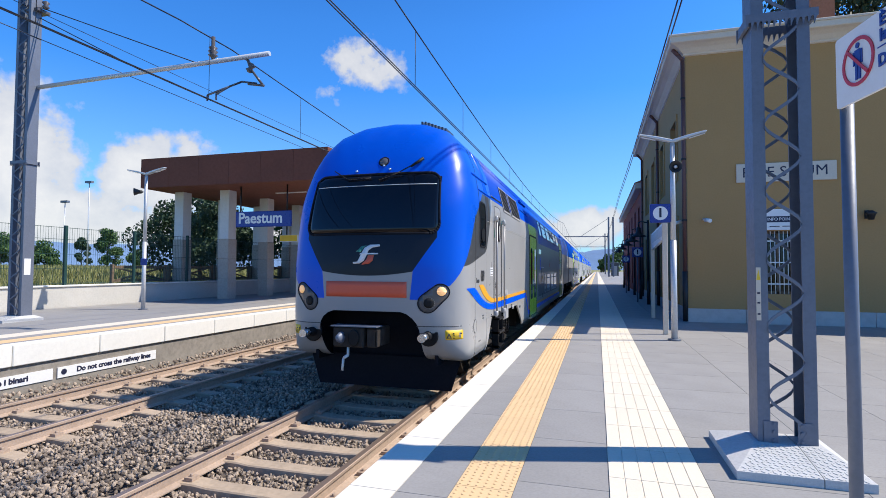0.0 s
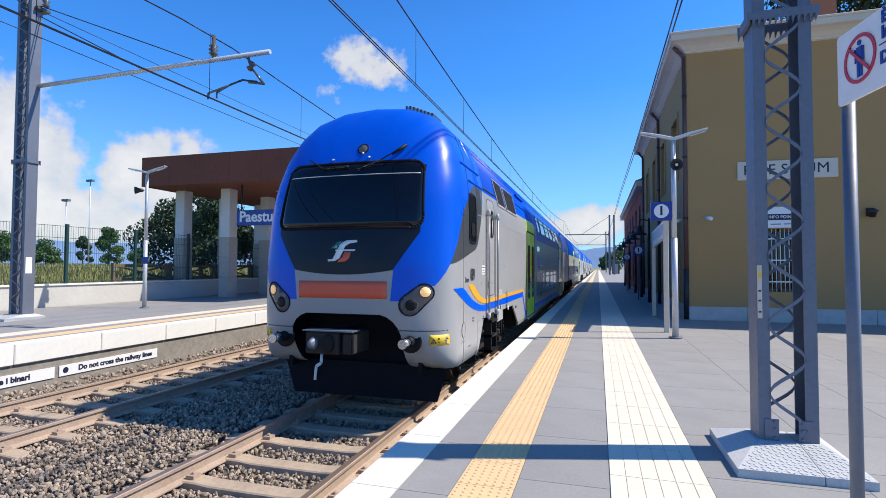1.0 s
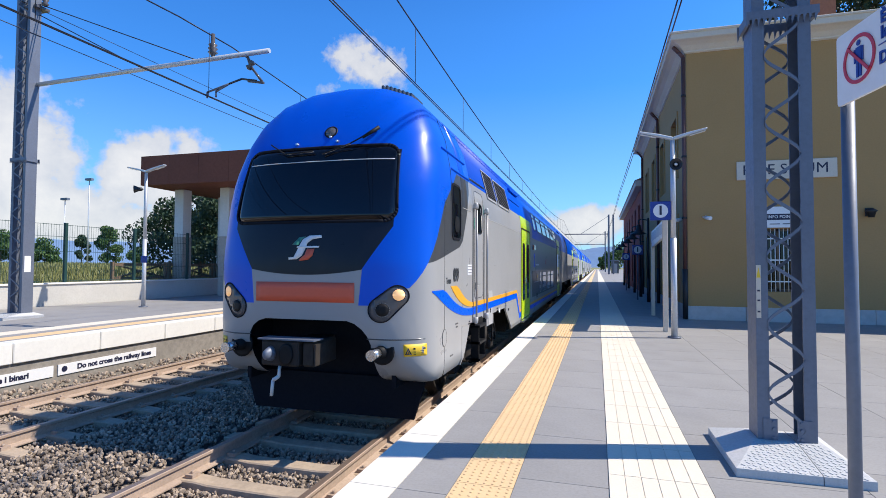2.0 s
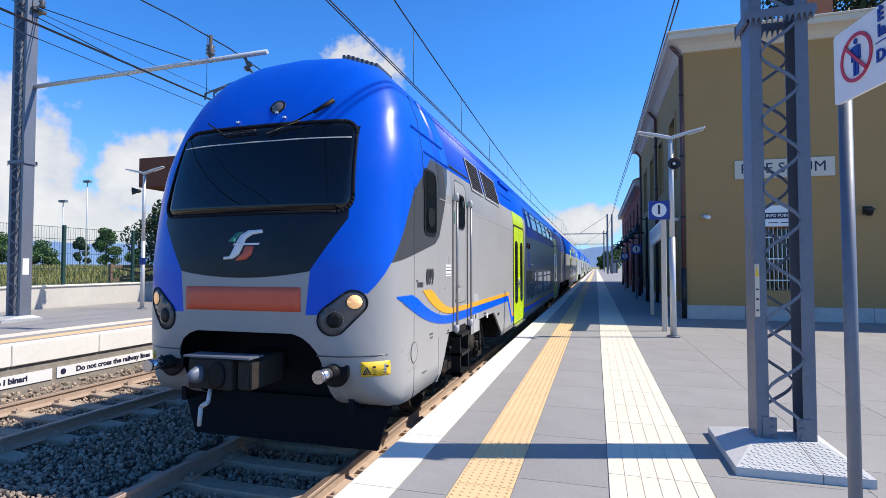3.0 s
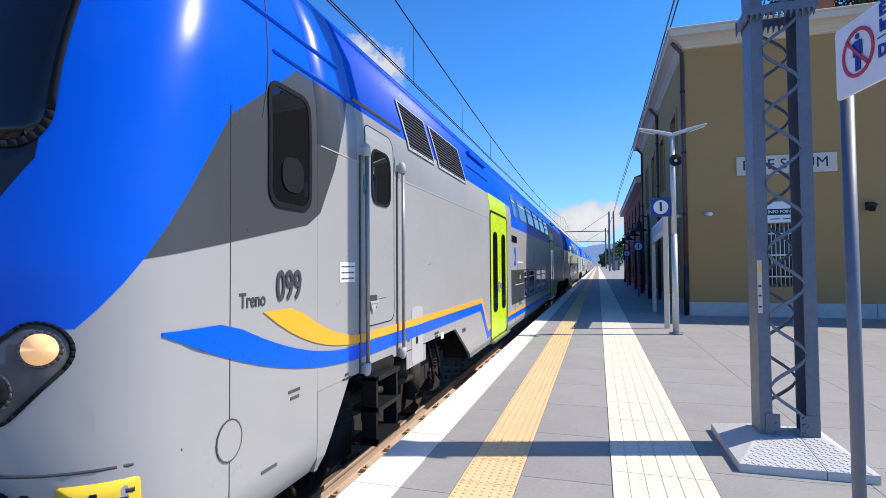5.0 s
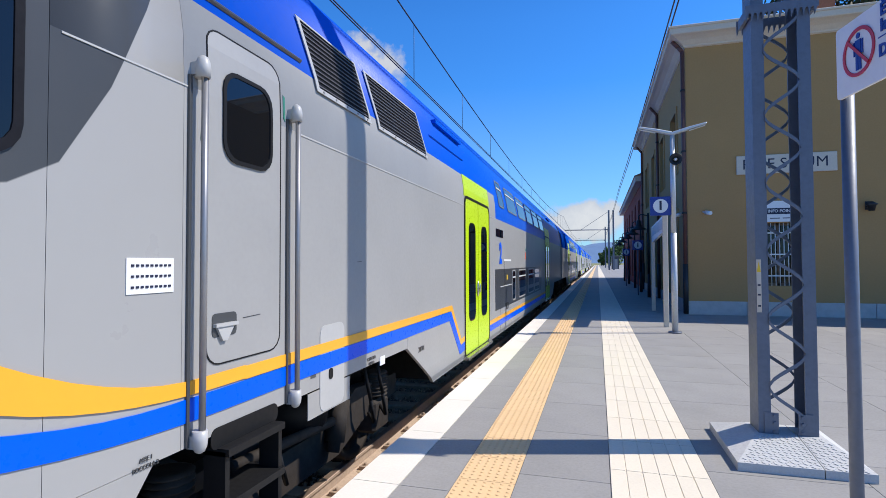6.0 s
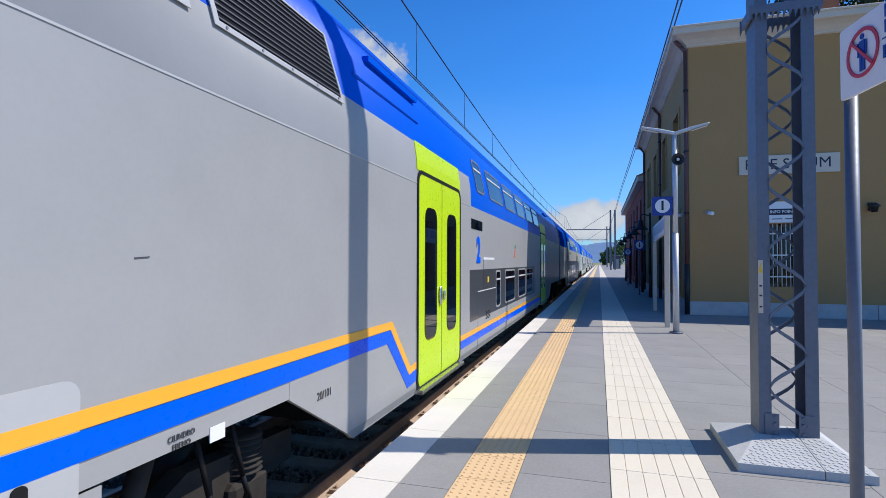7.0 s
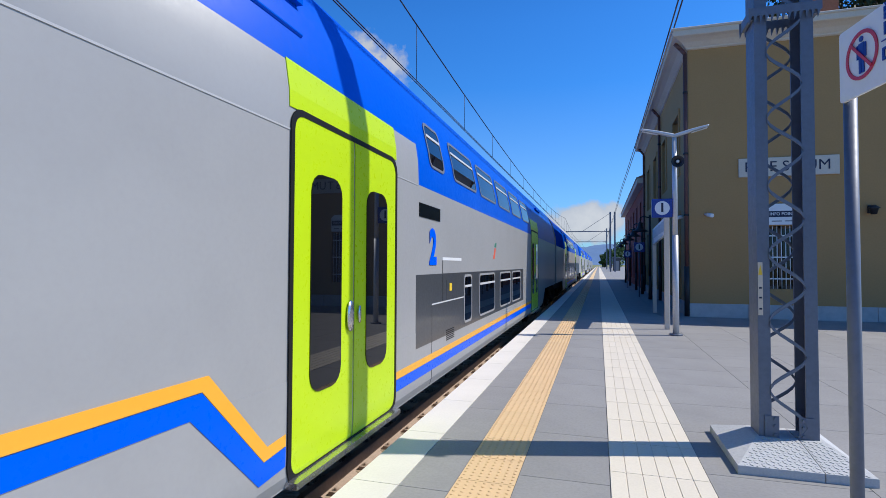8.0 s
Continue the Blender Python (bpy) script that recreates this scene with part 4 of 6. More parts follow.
        for k in range(5):
            bm = bmesh.new()
            y = y0 + 0.08 + (y1 - y0 - 0.16) * k / 4
            rod(bm, (half_width(3.015) + 0.014, y, 3.015), (half_width(3.015) + 0.022, y, 3.015), 0.008, segs=6)
            part("rivet", bm, T_BAR, fr)
    for y, ln, z in ((0.95, 1.1, 3.31), (1.2, 0.95, 3.10), (5.9, 1.5, 3.31), (2.2, 1.0, 3.13)):
        bm = bmesh.new()
        w = half_width(z)
        box(bm, w - 0.03, w + 0.014, y, y + ln, z, z + 0.028)
        bev(bm, 0.01)
        part("rain_gutter", bm, T_DARK if z == 3.13 else T_BLUE, car)
    for k in range(8):
        x = 0.42 + k * 0.055
        z = roof_z(x)
        bm = bmesh.new()
        box(bm, x, x + 0.028, 1.12, 1.55, z - 0.08, z + 0.03)
        part("roof_fin", bm, T_DARK, car)
    for words, y, z, size in (("20/101", 5.36, 1.035, 0.075), ("CILINDRO", 4.15, 1.150, 0.036), ("FRENO", 4.15, 1.112, 0.036), ("ASSE 1", 2.02, 1.13, 0.025), ("BOCCOLA 2", 2.02, 1.10, 0.025)):
        m = Matrix.Translation((1.3745, y, z)) @ Matrix.Rotation(radians(90), 4, "Z") @ Matrix.Rotation(radians(90), 4, "X")
        letters(words, size, T_DARK, car, m, 0.0, 0.9)
    # traces of paint and scratches beside the crew door
    for q, m in (([(2.30, 2.45), (2.325, 2.43), (2.34, 2.52), (2.33, 2.60), (2.31, 2.58)], T_LOGO_GREEN), ([(2.945, 2.72), (2.96, 2.70), (2.962, 2.84), (2.945, 2.85)], T_LOGO_GREEN),
                 ([(2.60, 1.62), (2.74, 1.625), (2.74, 1.629), (2.60, 1.624)], T_DARK), ([(3.9, 1.9), (3.97, 1.905), (3.97, 1.909), (3.9, 1.904)], T_DARK)):
        part("paint_trace", side_patch(q, 0.004), m, car)
    # boarding ladder
    bm = bmesh.new()
    for y in (2.42, 2.84):
        box(bm, 1.30, 1.42, y, y + 0.03, 0.50, 1.02)
    for z in (0.52, 0.76, 1.0):
        box(bm, 1.22, 1.44, 2.42, 2.87, z, z + 0.035)
    part("boarding_ladder", bm, T_RUBBER, car, "black boarding steps under the crew door")
    bm = bmesh.new()
    box(bm, 0.95, 1.05, 2.95, 3.25, 0.52, 1.0)
    part("battery_box", bm, T_UNDER, car)
    part("skirt_plate", side_patch([(3.22, 0.93), (3.78, 0.93), (3.78, 1.09), (3.22, 1.09)], 0.001), T_GREY, car)
    part("step_slot", side_patch(round_rect(2.38, 2.90, 1.03, 1.13, 0.04), 0.004), T_RUBBER, car)
    return car


def coach():
    car = thing("coach", pose(-3.075, 33.25, -0.55), "double-deck blue and grey coach coupled behind the driving car", "train car", "train")
    body(car, 0.25, 26.1, None)
    saloon(car, (6.2, 18.35), False)
    bogie(car, 3.4)
    bogie(car, 22.9)
    bm = bmesh.new()
    for k in range(4):
        box(bm, -0.8, 0.8, -0.28 + k * 0.13, -0.20 + k * 0.13, 0.8, 3.4)
    part("gangway", bm, T_RUBBER, car, "black folded gangway bellows")
    bm = bmesh.new()
    box(bm, -1.2, 1.2, 0.5, 25.8, 0.8, 1.0)
    part("underframe", bm, T_UNDER, car)
    return car


TRAIN = [cab_car(), coach()]
for k in range(2, 6):
    TRAIN.append(copy_thing(TRAIN[1], pose(-3.075, 6.65 + 26.6 * k, -0.55)))


def rolled(t):
    """How far the train has rolled, in metres."""
    return ((-3.187e-4 * t + 8.464e-3) * t + 4.204e-2) * t * t + 0.6812 * t


def motions():
    times = [i * 0.25 for i in range(33)]
    for k, car in enumerate(TRAIN):
        walk(car, [(t, pose(-3.075, 6.65 + 26.6 * k - rolled(t), -0.55)) for t in times])
    for w, sx in WHEELS:
        at, turn = w.location.copy(), 0.0 if sx > 0 else 180.0
        walk(w, [(t, Matrix.Translation(at) @ Matrix.Rotation(rolled(t) / 0.46, 4, "X") @ pose(0, 0, 0, 0, 0, turn)) for t in [i * 0.2 for i in range(41)]])


# ---- ground and tracks ----
def ground():
    bm = bmesh.new()
    n = 24
    v = [[bm.verts.new((-1800 + 3600 * i / n, -600 + 3600 * j / n, -0.95)) for i in range(n + 1)] for j in range(n + 1)]
    for j in range(n):
        for i in range(n):
            bm.faces.new((v[j][i], v[j][i + 1], v[j + 1][i + 1], v[j + 1][i]))
    solid("ground", bm, FIELD, "dry grassy plain round the station", "ground", kind="structure")
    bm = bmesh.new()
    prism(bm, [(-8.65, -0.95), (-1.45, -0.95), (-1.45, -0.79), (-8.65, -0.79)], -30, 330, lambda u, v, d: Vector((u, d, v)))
    solid("track_bed", bm, SHADED_BED, "ballast bed, darkened for the shade in the gaps between stones", "ballast", kind="structure")


def stone_mesh(k):
    rnd = random.Random(k)
    bm = bmesh.new()
    bmesh.ops.create_icosphere(bm, subdivisions=1, radius=1.0)
    sx, sy, sz = rnd.uniform(0.7, 1.2), rnd.uniform(0.6, 1.0), rnd.uniform(0.5, 0.8)
    for v in bm.verts:
        k2 = rnd.uniform(0.72, 1.15)
        v.co = Vector((v.co.x * sx * k2, v.co.y * sy * k2, v.co.z * sz * k2))
    data = ([tuple(v.co) for v in bm.verts], [tuple(x.index for x in f.verts) for f in bm.faces])
    bm.free()
    return data


def ballast():
    kinds = [stone_mesh(k) for k in range(10)]
    rnd = random.Random(7)
    arr_v, arr_f = [], []
    base_n = 0

    def scatter(x0, x1, y0, y1, count, zlo, size):
        nonlocal base_n
        for _ in range(count):
            vs, fs = kinds[rnd.randrange(10)]
            x, y = rnd.uniform(x0, x1), rnd.uniform(y0, y1)
            r = size * rnd.uniform(0.6, 1.25)
            z = zlo + rnd.uniform(-0.02, 0.02)
            if min(abs(x + 3.075), abs(x + 7.09)) > 1.2:
                z += 0.055
            elif abs((y + 4.8 + 0.3) % 0.6 - 0.3) < 0.12:
                z -= 0.035
            q = Euler((rnd.uniform(0, 6.3), rnd.uniform(0, 6.3), rnd.uniform(0, 6.3))).to_matrix() * r
            arr_v.extend((q @ Vector(c) + Vector((x, y, z))).to_tuple() for c in vs)
            arr_f.extend(tuple(i + base_n for i in f) for f in fs)
            base_n += len(vs)

    scatter(-8.6, -1.5, 2.2, 9, 34000, -0.752, 0.027)
    scatter(-8.6, -1.5, -4, 2.2, 9000, -0.752, 0.033)
    scatter(-8.6, -1.5, 9, 17, 17000, -0.752, 0.033)
    scatter(-8.6, -1.5, 17, 40, 5500, -0.76, 0.05)
    scatter(-8.6, -8.1, 2.2, 30, 1500, -0.66, 0.04)
    me = bpy.data.meshes.new("ballast_stones")
    me.from_pydata(arr_v, [], arr_f)
    me.materials.append(BALLAST)
    tagged(new("ballast_stones", me), "loose grey brown crushed ballast stones between the sleepers", "ballast", kind="stuff")


def track(cx, name):
    tr = thing(name, (cx, 0, -0.55), "standard gauge track with rusty rails on concrete sleepers", "railway track", kind="structure")
    for sx in (-1, 1):
        bm = bmesh.new()
        x = sx * 0.7525
        prof = [(-0.07, -0.16), (0.07, -0.16), (0.07, -0.148), (0.012, -0.125), (0.010, -0.045), (0.034, -0.032), (0.036, -0.006), (0.03, 0.0), (-0.03, 0.0), (-0.036, -0.006), (-0.034, -0.032), (-0.010, -0.045), (-0.012, -0.125), (-0.07, -0.148)]
        prism(bm, [(x + u, v) for u, v in prof], -30, 330, lambda u, v, d: Vector((u, d, v)))
        for f in bm.faces:
            if f.normal.z > 0.9 and f.calc_center_median().z > -0.004:
                f.material_index = 1
        part("rail", bm, (RUST, RAIL_TOP), tr, "rusty rail with a polished head")
    bm = bmesh.new()
    prism(bm, [(-1.2, -0.30), (1.2, -0.30), (1.2, -0.150), (0.95, -0.135), (0.55, -0.135), (0.4, -0.148), (-0.4, -0.148), (-0.55, -0.135), (-0.95, -0.135), (-1.2, -0.150)], -0.10, 0.10, lambda u, v, d: Vector((u, d, v)))
    bev(bm, 0.012)
    me = finish("sleeper", bm, SLEEPER)
    bm = bmesh.new()
    for x in (-0.7525, 0.7525):
        for s in (-1, 1):
            box(bm, x + s * 0.10 - 0.045, x + s * 0.10 + 0.045, -0.05, 0.05, -0.135, -0.10)
            rod(bm, (x + s * 0.10, 0, -0.11), (x + s * 0.10, 0, -0.075), 0.016, segs=6)
    clip = finish("rail_clip", bm, RUST)
    for k in range(120):
        y = -4.8 + k * 0.6
        s = new("sleeper", me)
        s.parent, s.location = tr, (0, y, 0)
        if y < 30:
            c = new("rail_clip", clip)
            c.parent, c.location = s, (0, 0, 0)


ground()
track(-3.075, "track_1")
track(-7.09, "track_2")
ballast()

# ---- platform by the station ----
EDGE, Z2 = -1.48, 0.11
STRIP = {"white": (-1.48, -1.17), "yellow": (-0.853, -0.493), "cream": (0.062, 0.655)}


def platform_near():
    bm = bmesh.new()
    box(bm, EDGE + 0.03, 40.0, -12, 330, -0.95, -0.012)
    pf = solid("platform_1", bm, CONCRETE, "long grey station platform with pale and yellow guide strips", "platform", kind="structure")
    bm = bmesh.new()
    box(bm, EDGE + 0.02, 40.0, -12, 330, -0.011, -0.005)
    part("mortar_bed", bm, SLAB_BED, pf)
    gap = 0.0025

    def tile(x0, x1, ln, h=0.0):
        b = bmesh.new()
        box(b, x0 + gap, x1 - gap, gap, ln - gap, -0.012, h)
        return b

    # white edge stones and the guide strips, laid stone by stone
    white = finish("edge_stone", tile(*STRIP["white"], 1.0, 0.002), EDGE_WHITE)
    b = tile(*STRIP["yellow"], 0.4, 0.0)
    for i in range(7):
        for j in range(8):
            x, y = -0.853 + 0.025 + 0.3 * 0 + i * 0.0515, 0.025 + j * 0.05
            rod(b, (x, y, -0.001), (x, y, 0.005), 0.013, 0.008, 6)
    yellow = finish("tactile_tile", b, TACT_YELLOW)
    b = bmesh.new()
    x0, x1 = STRIP["cream"]
    w = (x1 - x0) / 6
    for i in range(6):
        box(b, x0 + i * w + 0.004, x0 + (i + 1) * w - 0.004, gap, 0.6 - gap, -0.003, 0.003)
    box(b, x0 + 0.001, x1 - 0.001, gap, 0.6 - gap, -0.0045, -0.001)
    cream = finish("tactile_slab", b, TACT_WHITE)
    for me, ln, y1, nm in ((white, 1.0, 130, "edge_stone"), (yellow, 0.4, 46, "tactile_tile"), (cream, 0.6, 74, "tactile_slab")):
        y = -6.0
        while y < y1:
            o = new(nm, me)
            o.parent, o.location = pf, (0, y, 0)
            y += ln
    b = bmesh.new()
    for lo, hi, y0, m in (("white", 0, 130, 0), ("yellow", 0, 46, 1), ("cream", 0, 74, 2)):
        a, c = STRIP[lo]
        box(b, a + gap, c - gap, y0 + 0.5, 330, -0.012, 0.0)
        b.faces.ensure_lookup_table()
        for f in b.faces[-6:]:
            f.material_index = m
    far = part("far_guide_strips", b, (EDGE_WHITE, TACT_YELLOW, TACT_WHITE), pf)
    tagged(far, kind="stuff")
    # grey paving slabs in bands between the strips
    bands = [(-1.17, -0.853, 0.9), (-0.493, 0.062, 0.9)] + [(0.655 + 0.9 * i, 0.655 + 0.9 * (i + 1), 0.9) for i in range(8)]
    for k, (x0, x1, ln) in enumerate(bands):
        me = finish("paving_slab", tile(x0, x1, ln), SLAB)
        y = -6.0 + (k * 0.37) % 0.9
        for i in range(36 if k < 6 else 30):
            o = new("paving_slab", me)
            o.parent, o.location = pf, (0, y, 0)
            y += ln
        b = bmesh.new()
        while y < 120:
            box(b, x0 + gap, x1 - gap, y + gap, y + ln - gap, -0.012, 0.0)
            y += ln
        box(b, x0 + gap, x1 - gap, y + gap, 330, -0.012, 0.0)
        tagged(part("far_paving", b, SLAB, pf), kind="stuff")
    b = bmesh.new()
    box(b, 7.86, 40, -12, 330, -0.012, 0.0)
    box(b, -1.48, 7.85, -12, -6.01, -0.012, 0.0)
    tagged(part("far_paving", b, SLAB, pf), kind="stuff")
    b = bmesh.new()
    box(b, EDGE, EDGE + 0.03, -12, 330, -0.40, -0.013)
    part("edge_face", b, CONCRETE, pf)


def platform_far():
    bm = bmesh.new()
    box(bm, -15.5, -8.80, -12, 330, -0.95, Z2 - 0.331)
    box(bm, -15.5, -9.06, -12, 330, Z2 - 0.33, Z2 - 0.01)
    pf = solid("platform_2", bm, STONE_OLD, "far grey platform on an old stone footing", "platform", kind="structure")
    bm = bmesh.new()
    box(bm, -15.5, -10.35, -12, 330, Z2 - 0.009, Z2)
    part("paving", bm, SLAB, pf)
    for x0, x1, m, nm in ((-10.34, -9.86, TACT_WHITE, "pale_strip"), (-9.85, -9.56, SLAB, "grey_strip"), (-9.55, -9.18, TACT_YELLOW, "yellow_strip"), (-9.17, -9.06, SLAB, "grey_strip")):
        bm = bmesh.new()
        box(bm, x0, x1, -12, 330, Z2 - 0.009, Z2)
        part(nm, bm, m, pf)
    bm = bmesh.new()
    box(bm, -9.05, -8.75, 0, 1.49, Z2 - 0.33, Z2 + 0.002)
    bev(bm, 0.012)
    me = finish("edge_stone", bm, CONCRETE_WHITE)
    for k in range(70):
        o = new("edge_stone", me)
        o.parent, o.location = pf, (0, -6 + k * 1.5, 0)
    bm = bmesh.new()
    box(bm, -9.05, -8.75, 99.1, 330, Z2 - 0.33, Z2 + 0.002)
    part("edge_stone", bm, CONCRETE_WHITE, pf)
    # notices on the footing
    for y0, y1, words in ((4.35, 6.66, "Non attraversare i binari"), (6.74, 8.80, "Do not cross the railway lines")):
        nb = thing("track_notice", (-8.80, 0, 0), "long white notice board against the platform footing", "sign", "track notices")
        bm = bmesh.new()
        box(bm, 0.002, 0.02, y0, y1, -0.545, -0.365)
        part("board", bm, WHITE_PAINT, nb)
        letters(words, 0.125, INK, nb, facing(0.023, (y0 + y1) / 2 + 0.1, -0.45, "east"), 0.005, 1.04)
        bm = bmesh.new()
        turned(bm, [(0.05, 0.0), (0.05, 0.003)], Matrix.Translation((0.021, y0 + 0.11, -0.45)) @ Matrix.Rotation(radians(90), 4, "Y"), 16)
        part("roundel", bm, INK, nb)


platform_near()
platform_far()


# ---- station building ----
def wall_with_holes(name, holes, u0, u1, v0, v1, place, t, material, parent, label=""):
    """A wall of rectangles round its openings; place(u, v, d)."""
    us = sorted({u0, u1, *[h[0] for h in holes], *[h[1] for h in holes]})
    vs = sorted({v0, v1, *[h[2] for h in holes], *[h[3] for h in holes]})
    bm = bmesh.new()
    for ua, ub in zip(us, us[1:]):
        for va, vb in zip(vs, vs[1:]):
            mu, mv = (ua + ub) / 2, (va + vb) / 2
            if any(h[0] < mu < h[1] and h[2] < mv < h[3] for h in holes):
                continue
            prism(bm, [(ua, va), (ub, va), (ub, vb), (ua, vb)], 0, t, place)
    bmesh.ops.remove_doubles(bm, verts=bm.verts, dist=0.0005)
    return part(name, bm, material, parent, label)


def fitted_window(parent, u0, u1, v0, v1, place, bars=True, name="window"):
    bm = bmesh.new()
    for q in ((u0, u1, v0, v0 + 0.06), (u0, u1, v1 - 0.06, v1), (u0, u0 + 0.06, v0, v1), (u1 - 0.06, u1, v0, v1), ((u0 + u1) / 2 - 0.03, (u0 + u1) / 2 + 0.03, v0, v1)):
        prism(bm, [(q[0], q[2]), (q[1], q[2]), (q[1], q[3]), (q[0], q[3])], 0.16, 0.21, place)
    w = part(name, bm, WOOD, parent, "brown window frame")
    bm = bmesh.new()
    prism(bm, [(u0, v0), (u1, v0), (u1, v1), (u0, v1)], 0.19, 0.20, place)
    part("pane", bm, GLASS_DARK, w)
    if bars:
        for k in range(7):
            bm = bmesh.new()
            u = u0 + (u1 - u0) * (k + 0.5) / 7
            rod(bm, place(u, v0, 0.06), place(u, v1, 0.06), 0.011, segs=6)
            part("bar", bm, WHITE_PAINT, w)
        for v in (v0 + 0.25, (v0 + v1) / 2, v1 - 0.25):
            bm = bmesh.new()
            prism(bm, [(u0, v - 0.015), (u1, v - 0.015), (u1, v + 0.015), (u0, v + 0.015)], 0.055, 0.065, place)
            part("bar", bm, WHITE_PAINT, w)
    return w


BX, BY, BX2, BY2, BH = 2.25, 14.80, 14.5, 28.3, 7.04


def station():
    st = thing("station_building", (0, 0, 0), "two-storey ochre rendered station building with cream cornice", "building")
    gable = lambda u, v, d: Vector((u, BY + d, v))
    side = lambda u, v, d: Vector((BX + d, u, v))
    wall_with_holes("gable_wall", [(4.02, 4.68, 0.75, 2.32)], BX, BX2, 0.35, BH, gable, 0.35, OCHRE, st)
    fitted_window(st, 4.02, 4.68, 0.75, 2.32, gable)
    holes = []
    for y in (16.4, 19.4, 22.4, 25.4):
        holes += [(y, y + 1.15, 0.36, 2.75), (y, y + 1.15, 3.9, 5.7)]
    wall_with_holes("side_wall", holes, BY + 0.35, BY2, 0.35, BH, side, 0.35, OCHRE, st)
    for h in holes:
        fitted_window(st, *h, side, bars=False, name="window")
        bm = bmesh.new()
        for q in ((h[0] - 0.14, h[0], h[2], h[3] + 0.14), (h[1], h[1] + 0.14, h[2], h[3] + 0.14), (h[0], h[1], h[3], h[3] + 0.14)):
            prism(bm, [(q[0], q[2]), (q[1], q[2]), (q[1], q[3]), (q[0], q[3])], -0.035, 0.0, side)
        part("window_surround", bm, OCHRE, st)
    bm = bmesh.new()
    box(bm, BX2 - 0.35, BX2, BY + 0.35, BY2, 0, BH)
    box(bm, BX + 0.35, BX2 - 0.35, BY2 - 0.35, BY2, 0, BH)
    part("rear_wall", bm, OCHRE, st)
    # marble plinth
    for k in range(9):
        bm = bmesh.new()
        x0 = BX - 0.03 + k * 1.36
        box(bm, x0 + 0.004, min(BX2, x0 + 1.356), BY - 0.03, BY + 0.33, 0, 0.35)
        bev(bm, 0.008)
        part("plinth_slab", bm, MARBLE, st)
    for k in range(10):
        bm = bmesh.new()
        y0 = BY + 0.34 + k * 1.31
        box(bm, BX - 0.03, BX + 0.33, y0 + 0.004, min(BY2, y0 + 1.306), 0, 0.35)
        part("plinth_slab", bm, MARBLE, st)
    # cornice in stepped mouldings, gutter, roof
    bm = bmesh.new()
    rings = []
    for out, z in ((0.0, 6.94), (0.05, 6.96), (0.05, 7.0), (0.09, 7.03), (0.17, 7.10), (0.29, 7.16), (0.385, 7.185), (0.40, 7.20), (0.40, 7.335)):
        rings.append([bm.verts.new(p) for p in ((BX - out, BY - out, z), (BX2 + out, BY - out, z), (BX2 + out, BY2 + out, z), (BX - out, BY2 + out, z))])
    for p, q in zip(rings, rings[1:]):
        for i in range(4):
            bm.faces.new((p[i], p[(i + 1) % 4], q[(i + 1) % 4], q[i]))
    bm.faces.new(rings[0][::-1]), bm.faces.new(rings[-1])
    part("cornice", bm, CREAM, st, "cream coved cornice")
    bm = bmesh.new()
    box(bm, BX - 0.44, BX2 + 0.44, BY - 0.44, BY2 + 0.44, 7.336, 7.39)
    bev(bm, 0.012)
    part("gutter", bm, CREAM, st)
    bm = bmesh.new()
    o, zt = 0.40, 8.75
    c = [(BX - o, BY - o, 7.391), (BX2 + o, BY - o, 7.391), (BX2 + o, BY2 + o, 7.391), (BX - o, BY2 + o, 7.391)]
    v = [bm.verts.new(p) for p in c]
    mx = (BX + BX2) / 2
    a, b = bm.verts.new((mx, BY + 6.0, zt)), bm.verts.new((mx, BY2 - 6.0, zt))
    for q in ((v[0], v[1], a), (v[1], v[2], b, a), (v[2], v[3], b), (v[3], v[0], a, b)):
        bm.faces.new(q)
    bm.faces.new(v[::-1])
    part("roof", bm, TERRACOTTA, st, "low hipped tile roof")
    ch = bmesh.new()
    box(ch, 5.65, 6.20, 16.3, 16.9, 7.7, 8.98)
    chm = part("chimney", ch, TERRACOTTA, st, "small terracotta house-shaped chimney pot")
    bm = bmesh.new()
    prism(bm, [(5.55, 8.98), (6.30, 8.98), (5.925, 9.25)], 16.2, 17.0, lambda u, v, d: Vector((u, d, v)))
    part("cap", bm, TERRACOTTA, chm)
    bm = bmesh.new()
    box(bm, 5.84, 6.02, 16.285, 16.30, 8.72, 8.9)
    part("flue", bm, T_RUBBER, chm)
    # downpipes
    for x, y in ((BX - 0.07, BY - 0.02), (BX - 0.07, 20.9), (BX - 0.07, BY2 - 0.4)):
        bm = bmesh.new()
        pipe(bm, [(x - 0.24, y, 7.14), (x - 0.1, y, 6.98), (x, y, 6.85), (x, y, 1.3)], 0.05, 10)
        dp = part("downpipe", bm, COPPER_PIPE, st, "brown copper downpipe")
        bm = bmesh.new()
        rod(bm, (x, y, 1.3), (x, y, 0.02), 0.065, segs=10)
        part("iron_foot", bm, BLACK_IRON, dp)
        for z in (2.6, 4.2, 5.8):
            bm = bmesh.new()
            rod(bm, (x, y, z), (x, y, z + 0.05), 0.062, segs=10)
            part("bracket", bm, BLACK_IRON, dp)
    # name board on the gable
    bd = thing("name_board", (0, BY - 0.045, 0), "pale stone name board on the ochre wall", "sign")
    bm = bmesh.new()
    box(bm, 3.40, 5.58, 0, 0.045, 3.55, 4.02)
    bev(bm, 0.008)
    part("board", bm, CREAM, bd)
    for k, ch in enumerate("PAESTUM"):
        letters(ch, 0.36, INK, bd, facing(3.618 + k * 0.2745, -0.002, 3.785, "front"), 0.0, 1.0)
    ip = thing("info_board", (0, BY - 0.04, 0), "white information board over a barred window", "sign")
    bm = bmesh.new()
